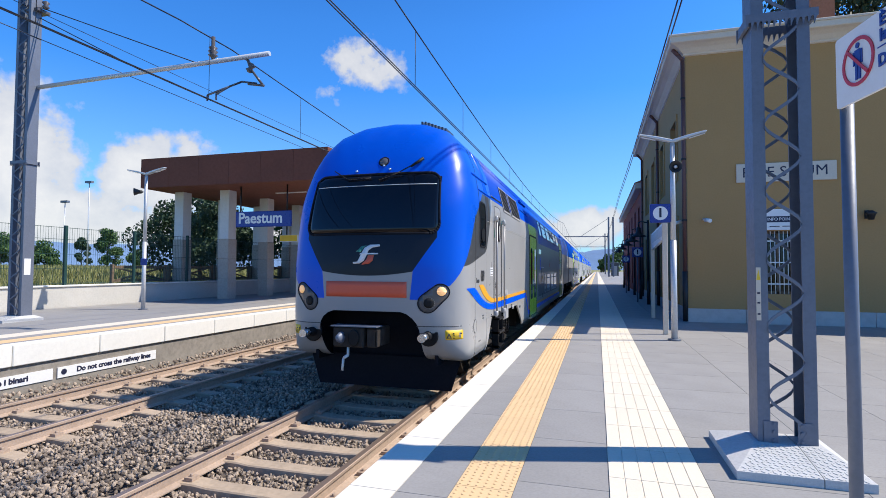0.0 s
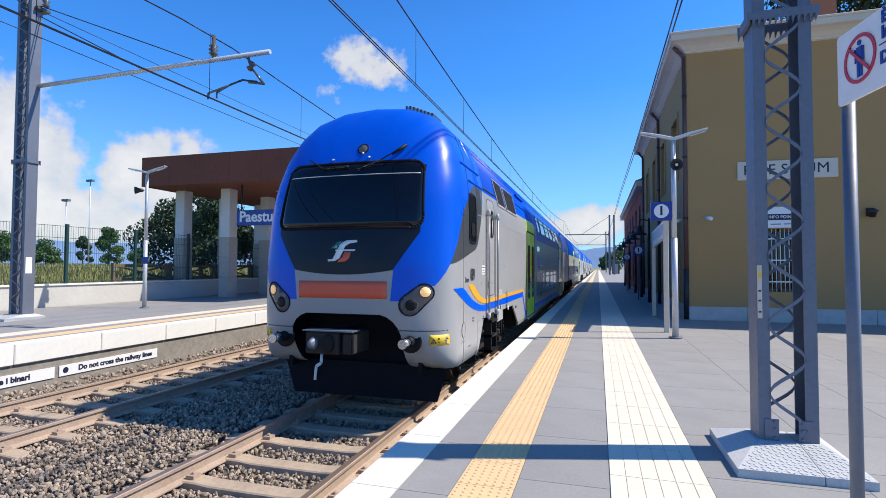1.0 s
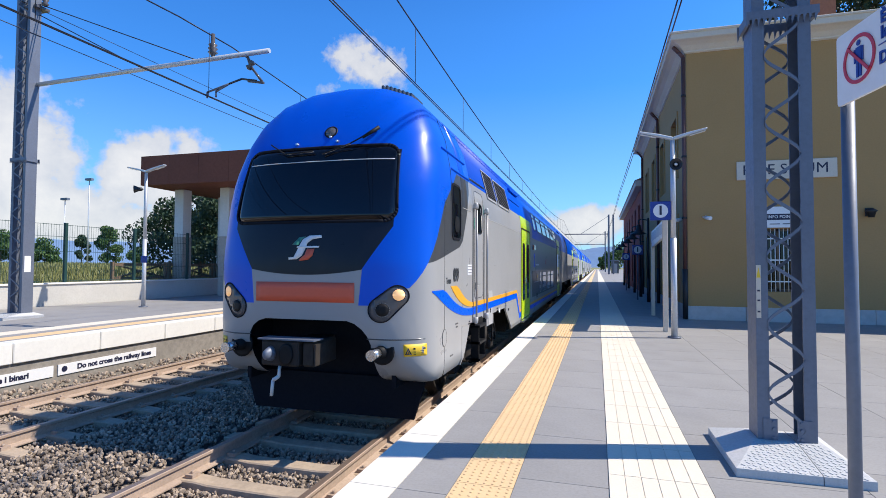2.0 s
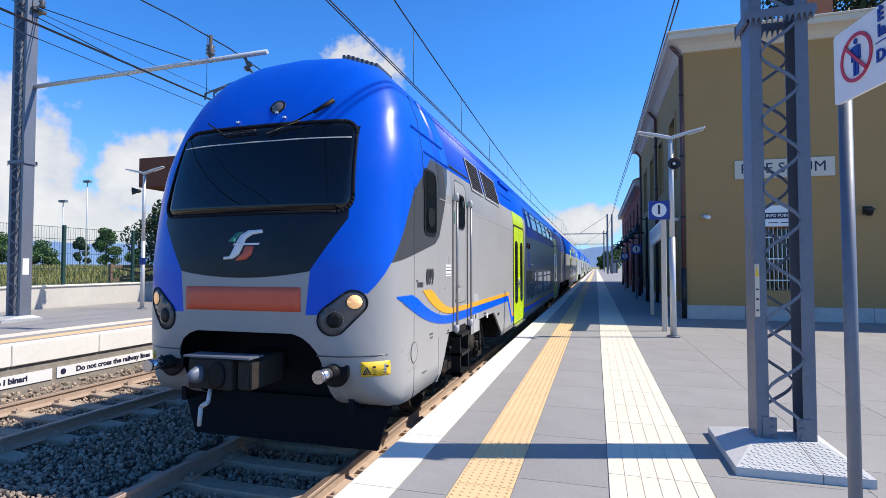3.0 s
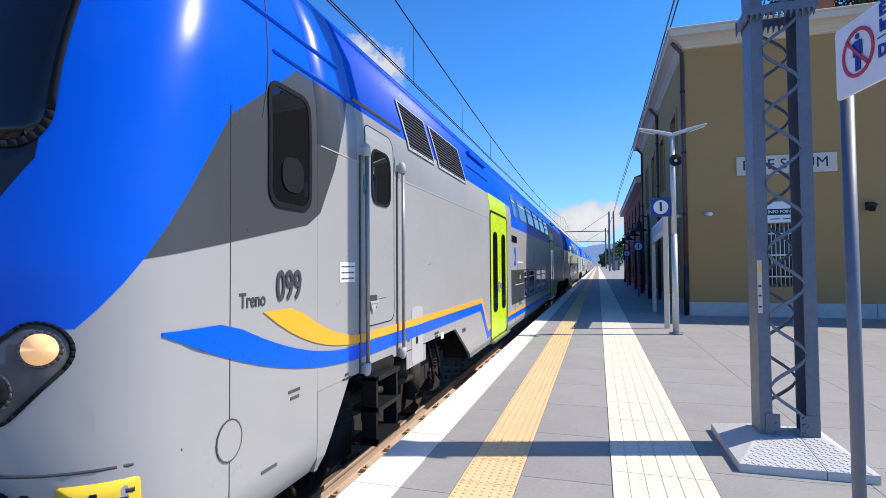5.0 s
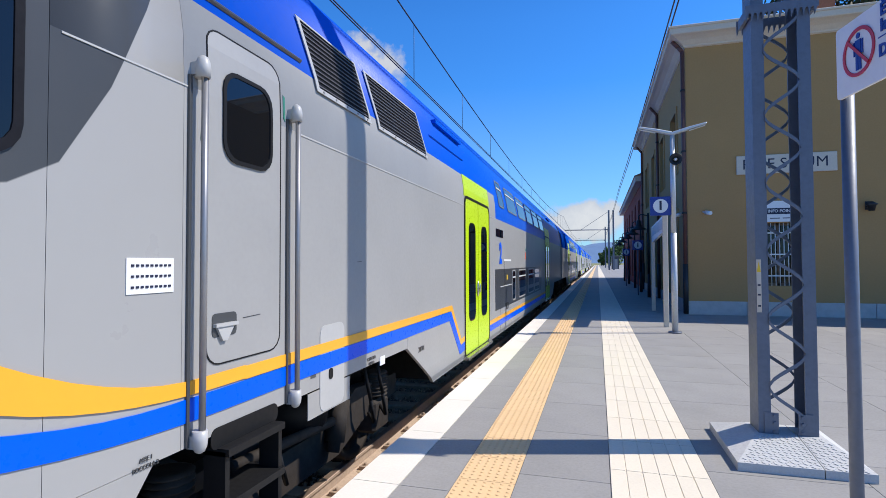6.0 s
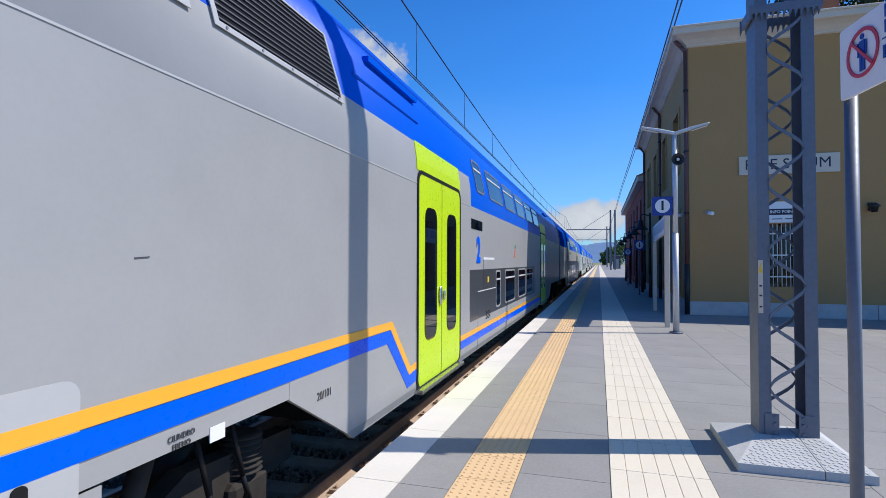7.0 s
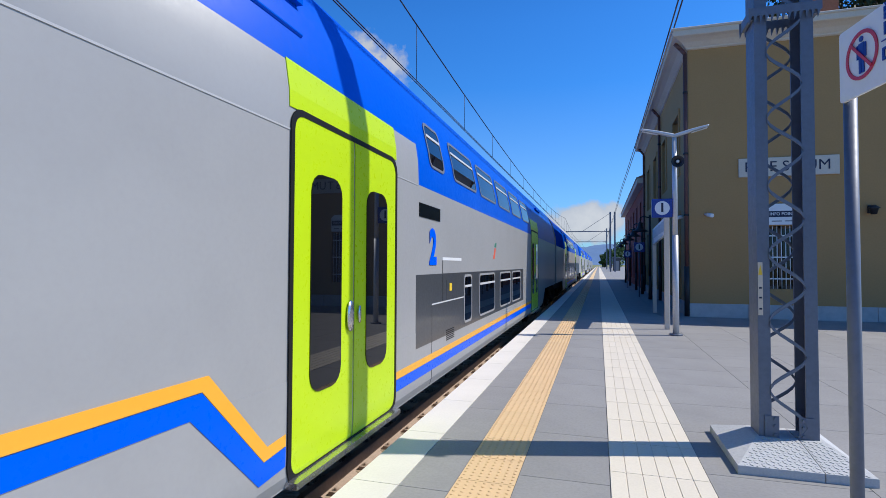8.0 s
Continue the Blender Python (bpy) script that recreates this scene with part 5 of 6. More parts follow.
    prism(bm, [(4.02, 2.34), (4.68, 2.34), (4.68, 2.76), (4.58, 2.86), (4.12, 2.86), (4.02, 2.76)], 0, 0.035, lambda u, v, d: Vector((u, d, v)))
    part("board", bm, WHITE_PAINT, ip)
    bm = bmesh.new()
    box(bm, 4.04, 4.66, -0.004, 0.0, 2.53, 2.68)
    part("band", bm, INK, ip)
    letters("INFO POINT", 0.105, WHITE_PAINT, ip, facing(4.35, -0.006, 2.605, "front"), 0.001, 0.95)
    for k in range(2):
        bm = bmesh.new()
        box(bm, 4.12 + k * 0.28, 4.34 + k * 0.24, -0.004, 0, 2.42, 2.44)
        part("caption_bar", bm, INK, ip)
    # wall lamp and cameras
    wl = thing("wall_lantern", (6.18, BY, 2.68), "small dark wall lantern on the ochre wall", "wall lamp")
    bm = bmesh.new()
    box(bm, -0.05, 0.05, -0.03, 0, -0.1, 0.1)
    box(bm, -0.02, 0.02, -0.2, -0.03, 0.04, 0.07)
    part("bracket", bm, BLACK_IRON, wl)
    bm = bmesh.new()
    turned(bm, [(0.06, -0.12), (0.09, 0.0), (0.13, 0.03), (0.03, 0.1)], Matrix.Translation((0, -0.2, -0.02)), 12)
    part("shade", bm, BLACK_IRON, wl)
    for x, y, s in ((2.62, BY, 1), (BX, BY + 0.4, 0)):
        cc = thing("security_camera", (x, y, 2.64), "small white security camera on the wall", "camera", "security cameras")
        bm = bmesh.new()
        d = Vector((0.1, -0.24, -0.05)) if s else Vector((-0.24, -0.1, -0.05))
        rod(bm, (0, 0, 0), d * 0.5, 0.025, segs=8)
        part("arm", bm, WHITE_PAINT, cc)
        bm = bmesh.new()
        rod(bm, d * 0.4, d * 1.2, 0.05, segs=10)
        part("housing", bm, WHITE_PAINT, cc)


def red_house():
    h = thing("red_house", (0, 0, 0), "dark red two-storey house with pale cornice beyond the station", "building")
    x0, x1, y0, y1, z = 2.3, 13.0, 29.6, 50, 5.6
    side = lambda u, v, d: Vector((x0 + d, u, v))
    holes = [(31.2 + 3.1 * k, 32.3 + 3.1 * k, 3.3, 4.9) for k in range(6)] + [(31.2 + 3.1 * k, 32.3 + 3.1 * k, 0.4, 2.6) for k in range(6)]
    wall_with_holes("wall", holes, y0, y1, 0, z, side, 0.3, RED_WALL, h)
    for q in holes:
        fitted_window(h, *q, side, bars=False)
    bm = bmesh.new()
    box(bm, x0, x1, y0 - 0.3, y0, 0, z)
    part("gable_wall", bm, RED_WALL, h)
    bm = bmesh.new()
    box(bm, x0 - 0.35, x1, y0 - 0.5, y1, z, z + 0.3)
    part("cornice", bm, CREAM, h)
    bm = bmesh.new()
    prism(bm, [(x0 - 0.4, z + 0.3), (x1, z + 0.3), (x1 - 4, z + 1.4), (x0 + 2.5, z + 1.4)], y0 - 0.55, y1, lambda u, v, d: Vector((u, d, v)))
    part("roof", bm, TERRACOTTA, h)


station()
red_house()


# ---- things on the near platform ----
def lattice_mast(at, height, name_label, w=0.42, dy=0.24, c=0.08, spikes=3.15, marks=True, group="catenary masts"):
    """Two steel channels laced with waved flat bars, on a chequered plinth."""
    ms = thing("catenary_mast", at, name_label, "mast", group)
    hx, hy = w / 2, dy / 2
    for sx in (-1, 1):
        bm = bmesh.new()
        o, i = sx * hx, sx * (hx - c)
        t = 0.012
        prof = [(o, -hy), (o, hy), (i, hy), (i, hy - t), (o - sx * t, hy - t), (o - sx * t, -hy + t), (i, -hy + t), (i, -hy)]
        prism(bm, prof, 0.05, height, lambda u, v, d: Vector((u, v, d)))
        part("channel", bm, STEEL, ms, "steel channel")
    wave, n = 0.487, 14
    for face, ph in ((-1, 0.828), (1, 0.269)):
        bm = bmesh.new()
        count = int((height - 0.1) / wave * n)
        prev = None
        a = hx - c + 0.008
        for k in range(count + 1):
            z = 0.12 + k * wave / n
            u = ((z / wave) + ph) % 1.0
            x = a * math.sin(2 * math.pi * u)
            y = face * (hy + 0.005)
            ring = [bm.verts.new((x, y + d, z + e)) for d, e in ((-0.005, -0.014), (0.005, -0.014), (0.005, 0.014), (-0.005, 0.014))]
            if prev:
                for i in range(4):
                    j = (i + 1) % 4
                    bm.faces.new((prev[i], prev[j], ring[j], ring[i]))
            prev = ring
        bmesh.ops.recalc_face_normals(bm, faces=bm.faces)
        part("lacing_bar", bm, STEEL, ms, "waved flat lacing bar")
    if spikes:
        for y in (-hy - 0.02, hy + 0.02):
            bm = bmesh.new()
            teeth = [(hx + 0.05, spikes + 0.06), (-hx - 0.04, spikes + 0.06)]
            k = -hx - 0.04
            while k < hx + 0.05:
                teeth += [(k, spikes), (k + 0.004, spikes - 0.055), (k + 0.022, spikes)]
                k += 0.036
            prism(bm, teeth + [(hx + 0.05, spikes)], y - 0.006, y + 0.006, lambda u, v, d: Vector((u, d, v)))
            part("spiked_collar", bm, STEEL, ms, "spiked anti-climb collar")
        for x in (-hx - 0.02, hx + 0.02):
            bm = bmesh.new()
            box(bm, x - 0.012, x + 0.012, -hy, hy, spikes - 0.02, spikes + 0.055)
            part("spiked_collar", bm, STEEL, ms)
    if marks:
        for sx in (-1, 1):
            bm = bmesh.new()
            box(bm, sx * (hx - c) - 0.045, sx * (hx - c) + 0.045, -hy - 0.008, -hy - 0.0005, 0.03, 0.27)
            for z in (0.08, 0.14, 0.20, 0.25):
                rod(bm, (sx * (hx - c) - sx * 0.02, -hy - 0.02, z), (sx * (hx - c) - sx * 0.02, -hy, z), 0.012, segs=6)
            part("foot_plate", bm, STEEL, ms, "bolted foot plate")
        bm = bmesh.new()
        box(bm, -hx + 0.004, -hx + 0.034, -hy - 0.004, -hy - 0.0005, 0.98, 1.36)
        lbl = part("label_plate", bm, CREAM, ms, "narrow pale label plate with warning mark")
        bm = bmesh.new()
        prism(bm, [(-hx + 0.006, 1.27), (-hx + 0.032, 1.27), (-hx + 0.019, 1.345)], -hy - 0.006, -hy - 0.0042, lambda u, v, d: Vector((u, d, v)))
        part("warning_triangle", bm, YELLOW_SIGN, lbl)
        for k, z in enumerate((1.02, 1.10, 1.17)):
            bm = bmesh.new()
            box(bm, -hx + 0.010, -hx + 0.028, -hy - 0.006, -hy - 0.0042, z, z + 0.012)
            part("caption_bar", bm, INK, lbl)
    pl = part("plinth", bmesh.new(), CHECKER, ms, "chequered pale plinth in two halves")
    y0, y1, ty = -0.58, 0.31, hy + 0.03
    for x0, x1 in ((-0.43, 0.05), (0.056, 0.33)):
        bm = bmesh.new()
        lo = [(x0, y0), (x1, y0), (x1, y1), (x0, y1)]
        if x0 < 0:
            hi = [(-hx - 0.03, -ty), (x1, -ty), (x1, ty), (-hx - 0.03, ty)]
        else:
            hi = [(x0, -ty), (hx + 0.03, -ty), (hx + 0.03, ty), (x0, ty)]
        a = [bm.verts.new((x, y, 0.0)) for x, y in lo]
        b = [bm.verts.new((x, y, 0.055)) for x, y in lo]
        d = [bm.verts.new((x, y, 0.12)) for x, y in hi]
        for p, q in ((a, b), (b, d)):
            for i in range(4):
                j = (i + 1) % 4
                bm.faces.new((p[i], p[j], q[j], q[i]))
        bm.faces.new(d)
        lean = math.atan2(0.065, -ty - y0)
        n = round((x1 - x0) / 0.034)
        for i in range(n):
            for j in range(13):
                u, v = (i + 0.5) / n, (j + 0.5) / 13
                x, y = x0 + (x1 - x0) * u, y0 + (-ty - y0) * v
                if x < -0.43 + (0.40 - hx) * v + 0.02 or x > 0.33 + (hx - 0.30) * v - 0.02:
                    continue
                s = 1 if (i + j) % 2 else -1
                box(bm, -0.013, 0.013, -0.004, 0.004, -0.002, 0.004, Matrix.Translation((x, y, 0.055 + 0.065 * v)) @ Matrix.Rotation(lean, 4, "X") @ Matrix.Rotation(radians(45 * s), 4, "Z"))
        part("plinth_half", bm, CHECKER, pl)
    return ms


lattice_mast(Matrix.Translation((1.281, 4.38, 0)), 8.2, "grey-blue laced steel catenary mast on a chequered plinth", w=0.373, dy=0.22)


def no_crossing_sign():
    p = thing("no_crossing_sign", (0.985, 2.5, 0), "white no-pedestrians sign on a steel pole", "sign")
    bm = bmesh.new()
    rod(bm, (0, 0, 0), (0, 0, 2.02), 0.024, segs=18)
    part("pole", bm, STEEL, p, "round galvanised pole")
    bm = bmesh.new()
    rod(bm, (0, 0, 0), (0, 0, 0.02), 0.085, segs=18)
    part("base_flange", bm, STEEL, p)
    a = Vector((-0.034, 0.0, 0))
    way = Vector((0.151, -0.989, 0))
    nrm = Vector((way.y, -way.x, 0))
    def at(u, v, d):
        return a + way * u + nrm * d + Vector((0, 0, v))
    bm = bmesh.new()
    prism(bm, round_rect(-0.002, 0.80, 2.0, 2.285, 0.012, 2), -0.012, 0.0, at)
    bd = part("board", bm, WHITE_PAINT, p, "white sign board")
    def ring(c, r0, r1, m, d=0.001, w=0.003, n=32):
        b = bmesh.new()
        for i in range(n):
            q = [(c[0] + r * math.cos(t), c[1] + r * math.sin(t)) for r, t in ((r0, 2 * math.pi * i / n), (r1, 2 * math.pi * i / n), (r1, 2 * math.pi * (i + 1) / n), (r0, 2 * math.pi * (i + 1) / n))]
            prism(b, q, d, d + w, at)
        return part("prohibition_ring", b, m, bd, "red prohibition ring")
    c = (0.139, 2.148)
    ring(c, 0.080, 0.094, RED_SIGN)
    b = bmesh.new()
    turn = [( -0.085, 0.006), (0.085, 0.006), (0.085, -0.006), (-0.085, -0.006)]
    ca, sa = math.cos(radians(-45)), math.sin(radians(-45))
    prism(b, [(c[0] + u * ca - v * sa, c[1] + u * sa + v * ca) for u, v in turn], 0.005, 0.008, at)
    part("prohibition_bar", b, RED_SIGN, bd)
    b = bmesh.new()
    prism(b, [(c[0] + 0.011 * math.cos(t), c[1] + 0.062 + 0.011 * math.sin(t)) for t in (2 * math.pi * i / 12 for i in range(12))], 0.001, 0.004, at)
    for q in ((-0.016, 0.016, -0.005, 0.046), (-0.027, -0.020, -0.012, 0.042), (0.020, 0.027, -0.012, 0.042), (-0.015, -0.002, -0.070, -0.005), (0.002, 0.015, -0.070, -0.005)):
        prism(b, [(c[0] + q[0], c[1] + q[2]), (c[0] + q[1], c[1] + q[2]), (c[0] + q[1], c[1] + q[3]), (c[0] + q[0], c[1] + q[3])], 0.001, 0.004, at)
    part("pictogram", b, BLUE_SIGN, bd, "dark blue walking pictogram")
    m = Matrix((( way.x, 0, nrm.x, 0), (way.y, 0, nrm.y, 0), (0, 1, 0, 0), (0, 0, 0, 1)))
    for txt, z, x in (("È vietato", 2.246, 0.375), ("la linea", 2.190, 0.350), ("Do not", 2.100, 0.345)):
        o = at(x, z, 0.003)
        letters(txt, 0.062, BLUE_SIGN, bd, Matrix.Translation(o) @ m, 0.002)
    b = bmesh.new()
    prism(b, [(0.25, 2.150), (0.7, 2.150), (0.7, 2.154), (0.25, 2.154)], 0.001, 0.003, at)
    part("rule_line", b, BLUE_SIGN, bd)


no_crossing_sign()


def lamp_post(at, high, span, label, collar=None):
    lp = thing("platform_lamp", at, label, "lamp post", "platform lamps")
    bm = bmesh.new()
    rod(bm, (0, 0, 0), (0, 0, high * 0.5), 0.058, 0.055, 14)
    rod(bm, (0, 0, high * 0.5), (0, 0, high), 0.050, 0.042, 14)
    part("pole", bm, STEEL_PALE, lp, "pale round steel pole")
    bm = bmesh.new()
    rod(bm, (0, 0, 0), (0, 0, 0.03), 0.12, segs=14)
    part("base_plate", bm, STEEL, lp)
    for sx in (-1, 1):
        bm = bmesh.new()
        prism(bm, [(0, -0.02), (sx * span * 0.45, 0.06), (sx * span, 0.15), (sx * span, 0.185), (sx * span * 0.45, 0.115), (0, 0.04)], -0.06, 0.06, lambda u, v, d: Vector((u, d, high + v)))
        bev(bm, 0.012)
        arm = part("lamp_arm", bm, STEEL_PALE, lp, "flat angled lamp head")
        bm = bmesh.new()
        prism(bm, [(sx * span * 0.5, 0.062), (sx * span * 0.96, 0.138), (sx * span * 0.96, 0.142), (sx * span * 0.5, 0.066)], -0.045, 0.045, lambda u, v, d: Vector((u, d, high + v - 0.012)))
        part("diffuser", bm, WHITE_PAINT, arm)
    return lp


def speaker(at, way, label):
    sp = thing("loudspeaker", at, label, "loudspeaker", "loudspeakers")
    bm = bmesh.new()
    q = Vector(way).to_track_quat("Z", "Y").to_matrix().to_4x4()
    turned(bm, [(0.03, -0.14), (0.05, -0.12), (0.06, -0.04), (0.11, 0.08), (0.115, 0.085), (0.095, 0.08), (0.04, 0.0)], q, 18)
    part("horn", bm, BLACK_IRON, sp)
    bm = bmesh.new()
    turned(bm, [(0.035, 0.03), (0.02, 0.07)], q, 14)
    part("driver_cap", bm, WHITE_PAINT, sp)
    bm = bmesh.new()
    rod(bm, (0, 0, 0), Vector(way) * -0.16, 0.02, segs=6)
    part("bracket", bm, STEEL, sp)


lp = lamp_post((1.40, 10.83, 0), 3.80, 0.60, "pale twin-armed platform lamp post")
speaker((1.44, 10.72, 3.29), (-0.1, -1, -0.05), "round grey loudspeaker on the lamp post")


def platform_number(at, w, h, txt, label, drop=0.0):
    s = thing("platform_number_sign", at, label, "sign", "platform number signs")
    bm = bmesh.new()
    box(bm, -w / 2, w / 2, -0.04, 0.04, -h / 2, h / 2)
    bev(bm, 0.01)
    part("panel", bm, BLUE_SIGN, s, "blue enamel panel")
    bm = bmesh.new()
    turned(bm, [(h * 0.37, 0.0), (h * 0.37, 0.004)], Matrix.Translation((0, -0.041, 0)) @ Matrix.Rotation(radians(90), 4, "X"), 28)
    part("disc", bm, WHITE_PAINT, s, "white disc")
    letters(txt, h * 0.66, INK, s, facing(0, -0.048, 0, "front"), 0.008)
    bm = bmesh.new()
    if drop:
        rod(bm, (0, 0.06, h / 2), (0, 0.06, -drop), 0.025, segs=8)
    else:
        for z in (-h * 0.3, h * 0.3):
            box(bm, w / 2, w / 2 + 0.05, -0.02, 0.02, z - 0.02, z + 0.02)
    part("bracket", bm, STEEL, s)


platform_number((1.17, 10.83, 2.425), 0.37, 0.36, "1", "blue platform sign with a white disc and number")
for x, y, z in ((1.60, 23.0, 2.06), (1.60, 32.0, 1.95)):
    platform_number((x, y, z), 0.42, 0.40, "1", "small blue platform sign on an iron post", z)


def timetable():
    b = thing("timetable_stand", (0, 0, 0), "tall beige-posted timetable stand on the platform", "notice board")
    for y, x in ((11.80, 1.36), (15.69, 1.49)):
        bm = bmesh.new()
        box(bm, x - 0.05, x + 0.05, y - 0.04, y + 0.04, 0, 2.34)
        bev(bm, 0.008)
        part("post", bm, CREAM, b, "square beige post")
    bm = bmesh.new()
    prism(bm, [(11.86, 1.99), (15.62, 1.90), (15.62, 2.34), (11.86, 2.34)], -0.03, 0.03, lambda u, v, d: Vector((1.36 + (u - 11.8) * 0.0334 + d, u, v)))
    part("panel", bm, WHITE_PAINT, b, "white notice panel")
    for k in range(4):
        bm = bmesh.new()
        y = 12.0 + k * 0.9
        x = 1.36 + (y + 0.35 - 11.8) * 0.0334 - 0.034
        box(bm, x - 0.004, x, y, y + 0.7, 2.06, 2.28)
        part("poster", bm, STEEL_PALE, b)


timetable()


def bell_lamp(y, x=1.55):
    b = thing("bell_lamp", (x, y, 0), "black iron bell lamp on a bracketed post", "lamp post", "bell lamps")
    bm = bmesh.new()
    rod(bm, (0.35, 0, 0), (0.35, 0, 0.9), 0.07, 0.05, 12)
    rod(bm, (0.35, 0, 0.9), (0.35, 0, 3.26), 0.045, 0.04, 12)
    part("post", bm, BLACK_IRON, b)
    bm = bmesh.new()
    pipe(bm, [(0.35, 0, 3.16), (0.1, 0, 3.22), (0, 0, 3.16), (0, 0, 3.01)], 0.022, 8)
    part("bracket", bm, BLACK_IRON, b)
    bm = bmesh.new()
    turned(bm, [(0.03, 3.02), (0.07, 2.96), (0.10, 2.81), (0.16, 2.72), (0.30, 2.64), (0.30, 2.625), (0.15, 2.66)], None, 20)
    part("shade", bm, BLACK_IRON, b, "black bell-shaped shade")


for y in (21.7, 25.5, 29.6, 35.2, 41.0):
    bell_lamp(y)


# ---- far platform: wall, fence, canopy, mast, lamp ----
def boundary():
    w = thing("boundary_wall", (0, 0, 0), "low pale concrete wall along the far platform", "wall", kind="structure")
    bm = bmesh.new()
    box(bm, -15.85, -15.55, -6, 60, -0.5, 0.74)
    part("wall", bm, CONCRETE, w)
    bm = bmesh.new()
    box(bm, -15.90, -15.50, -6, 60, 0.741, 0.79)
    bev(bm, 0.01)
    part("coping", bm, CONCRETE_WHITE, w)
    fn = thing("mesh_fence", (-15.7, 0, 0.79), "dark green post and wire mesh fence on the wall", "fence")
    y = -2.83
    bm = bmesh.new()
    box(bm, -0.045, 0.045, -0.045, 0.045, 0, 1.83)
    bev(bm, 0.008)
    post = finish("post", bm, GREEN_POST)
    bm = bmesh.new()
    for k in range(31):
        box(bm, -0.003, 0.003, 0.05 + k * 0.08 - 0.0025, 0.05 + k * 0.08 + 0.0025, 0.03, 1.78)
    for z in (0.05, 0.5, 0.95, 1.4, 1.76):
        box(bm, -0.006, 0.006, 0.05, 2.45, z - 0.006, z + 0.006)
    panel = finish("mesh_panel", bm, GREEN_POST)
    while y < 32:
        p = new("post", post)
        p.parent, p.location = fn, (0, y, 0)
        q = new("mesh_panel", panel)
        q.parent, q.location = fn, (0, y, 0)
        y += 2.5


def canopy():
    cn = thing("platform_canopy", (0, 0, 0), "rust-brown canopy on travertine pillars over the far platform", "canopy")
    x0, x1, y0, y1, zb, zt = -16.9, -8.85, 16.0, 36.0, 4.40, 5.52
    for a, b, c, d in ((x0, x1, y0, y0 + 0.08), (x0, x1, y1 - 0.08, y1), (x0, x0 + 0.08, y0 + 0.08, y1 - 0.08), (x1 - 0.08, x1, y0 + 0.08, y1 - 0.08)):
        n = max(1, round(max(b - a, d - c) / 1.35))
        for k in range(n):
            bm = bmesh.new()
            if b - a > d - c:
                s = (b - a) / n
                box(bm, a + k * s + 0.004, a + (k + 1) * s - 0.004, c, d, zb, zt)
            else:
                s = (d - c) / n
                box(bm, a, b, c + k * s + 0.004, c + (k + 1) * s - 0.004, zb, zt)
            part("fascia_panel", bm, CORTEN, cn, "rust-brown fascia panel")
    bm = bmesh.new()
    box(bm, x0 + 0.09, x1 - 0.09, y0 + 0.09, y1 - 0.09, zb + 0.02, zt - 0.08)
    part("soffit", bm, CORTEN, cn)
    for k in range(3):
        bm = bmesh.new()
        box(bm, -12.6, -11.2, 18.5 + k * 4, 18.62 + k * 4, zb - 0.01, zb + 0.02)
        part("light_strip", bm, WHITE_PAINT, cn, "pale recessed light strip")
    for x, w in ((-14.15, 0.48), (-16.35, 0.48)):
        for k in range(7):
            y = 17.6 + k * 2.55
            pl = part("pillar", bmesh.new(), PILLAR, cn, "square travertine pillar with a white head")
            z = Z2 if x > -15 else 0.2
            for i, (z0, z1, m, nm) in enumerate(((z, 0.9, PILLAR, "stone_block"), (0.9, 1.7, PILLAR, "stone_block"), (1.7, 2.48, PILLAR, "stone_block"), (2.48, zb + 0.02, PILLAR_TOP, "pillar_head"))):
                bm = bmesh.new()
                e = 0.02 if i == 3 else 0.0
                box(bm, x - w / 2 + e, x + w / 2 - e, y - 0.25 + e, y + 0.25 - e, z0 + 0.004, z1)
                bev(bm, 0.012)
                part(nm, bm, m, pl)
    s = thing("station_name_sign", (-11.90, 16.75, 3.16), "blue hanging station name sign with white letters", "sign")
    bm = bmesh.new()
    box(bm, -1.18, 1.18, -0.06, 0.06, -0.29, 0.29)
    bev(bm, 0.015)
    part("panel", bm, BLUE_SIGN, s)
    letters("Paestum", 0.56, WHITE_PAINT, s, facing(-0.1, -0.064, 0.02, "front"), 0.014, 1.0)
    for x in (-1.0, 1.0):
        bm = bmesh.new()
        rod(bm, (x, 0, 0.29), (x, 0, 1.25), 0.03, segs=8)
        part("hanger", bm, BLACK_IRON, s)
    s = thing("direction_sign", (-11.0, 18.6, 2.55), "small pale hanging direction sign with a yellow field", "sign")
    bm = bmesh.new()
    box(bm, -1.4, 1.2, -0.05, 0.05, -0.14, 0.14)
    part("panel", bm, WHITE_PAINT, s)
    bm = bmesh.new()
    box(bm, -1.38, -0.6, -0.056, -0.051, -0.12, 0.12)
    part("field", bm, YELLOW_SIGN, s)
    for x in (-1.1, 0.9):
        bm = bmesh.new()
        rod(bm, (x, 0, 0.14), (x, 0, 1.86), 0.03, segs=8)
        part("hanger", bm, BLACK_IRON, s)
    # wooden railings and a bin behind the canopy
    for k in range(7):
        r = thing("wooden_railing", (-16.6, 14.6 + k * 2.6, 0.2), "low weathered wooden railing with crossed braces", "railing", "wooden railings")
        for y in (0, 2.4):
            bm = bmesh.new()
            box(bm, -0.05, 0.05, y - 0.05, y + 0.05, 0, 1.25)
            part("post", bm, WOOD, r)
        for z in (0.65, 1.15):
            bm = bmesh.new()
            box(bm, -0.03, 0.03, 0.05, 2.35, z - 0.05, z + 0.05)
            part("rail", bm, WOOD, r)
        for a, b in ((0.65, 1.15), (1.15, 0.65)):
            bm = bmesh.new()
            rod(bm, (0, 0.05, a), (0, 2.35, b), 0.035, segs=6)
            part("brace", bm, WOOD, r)
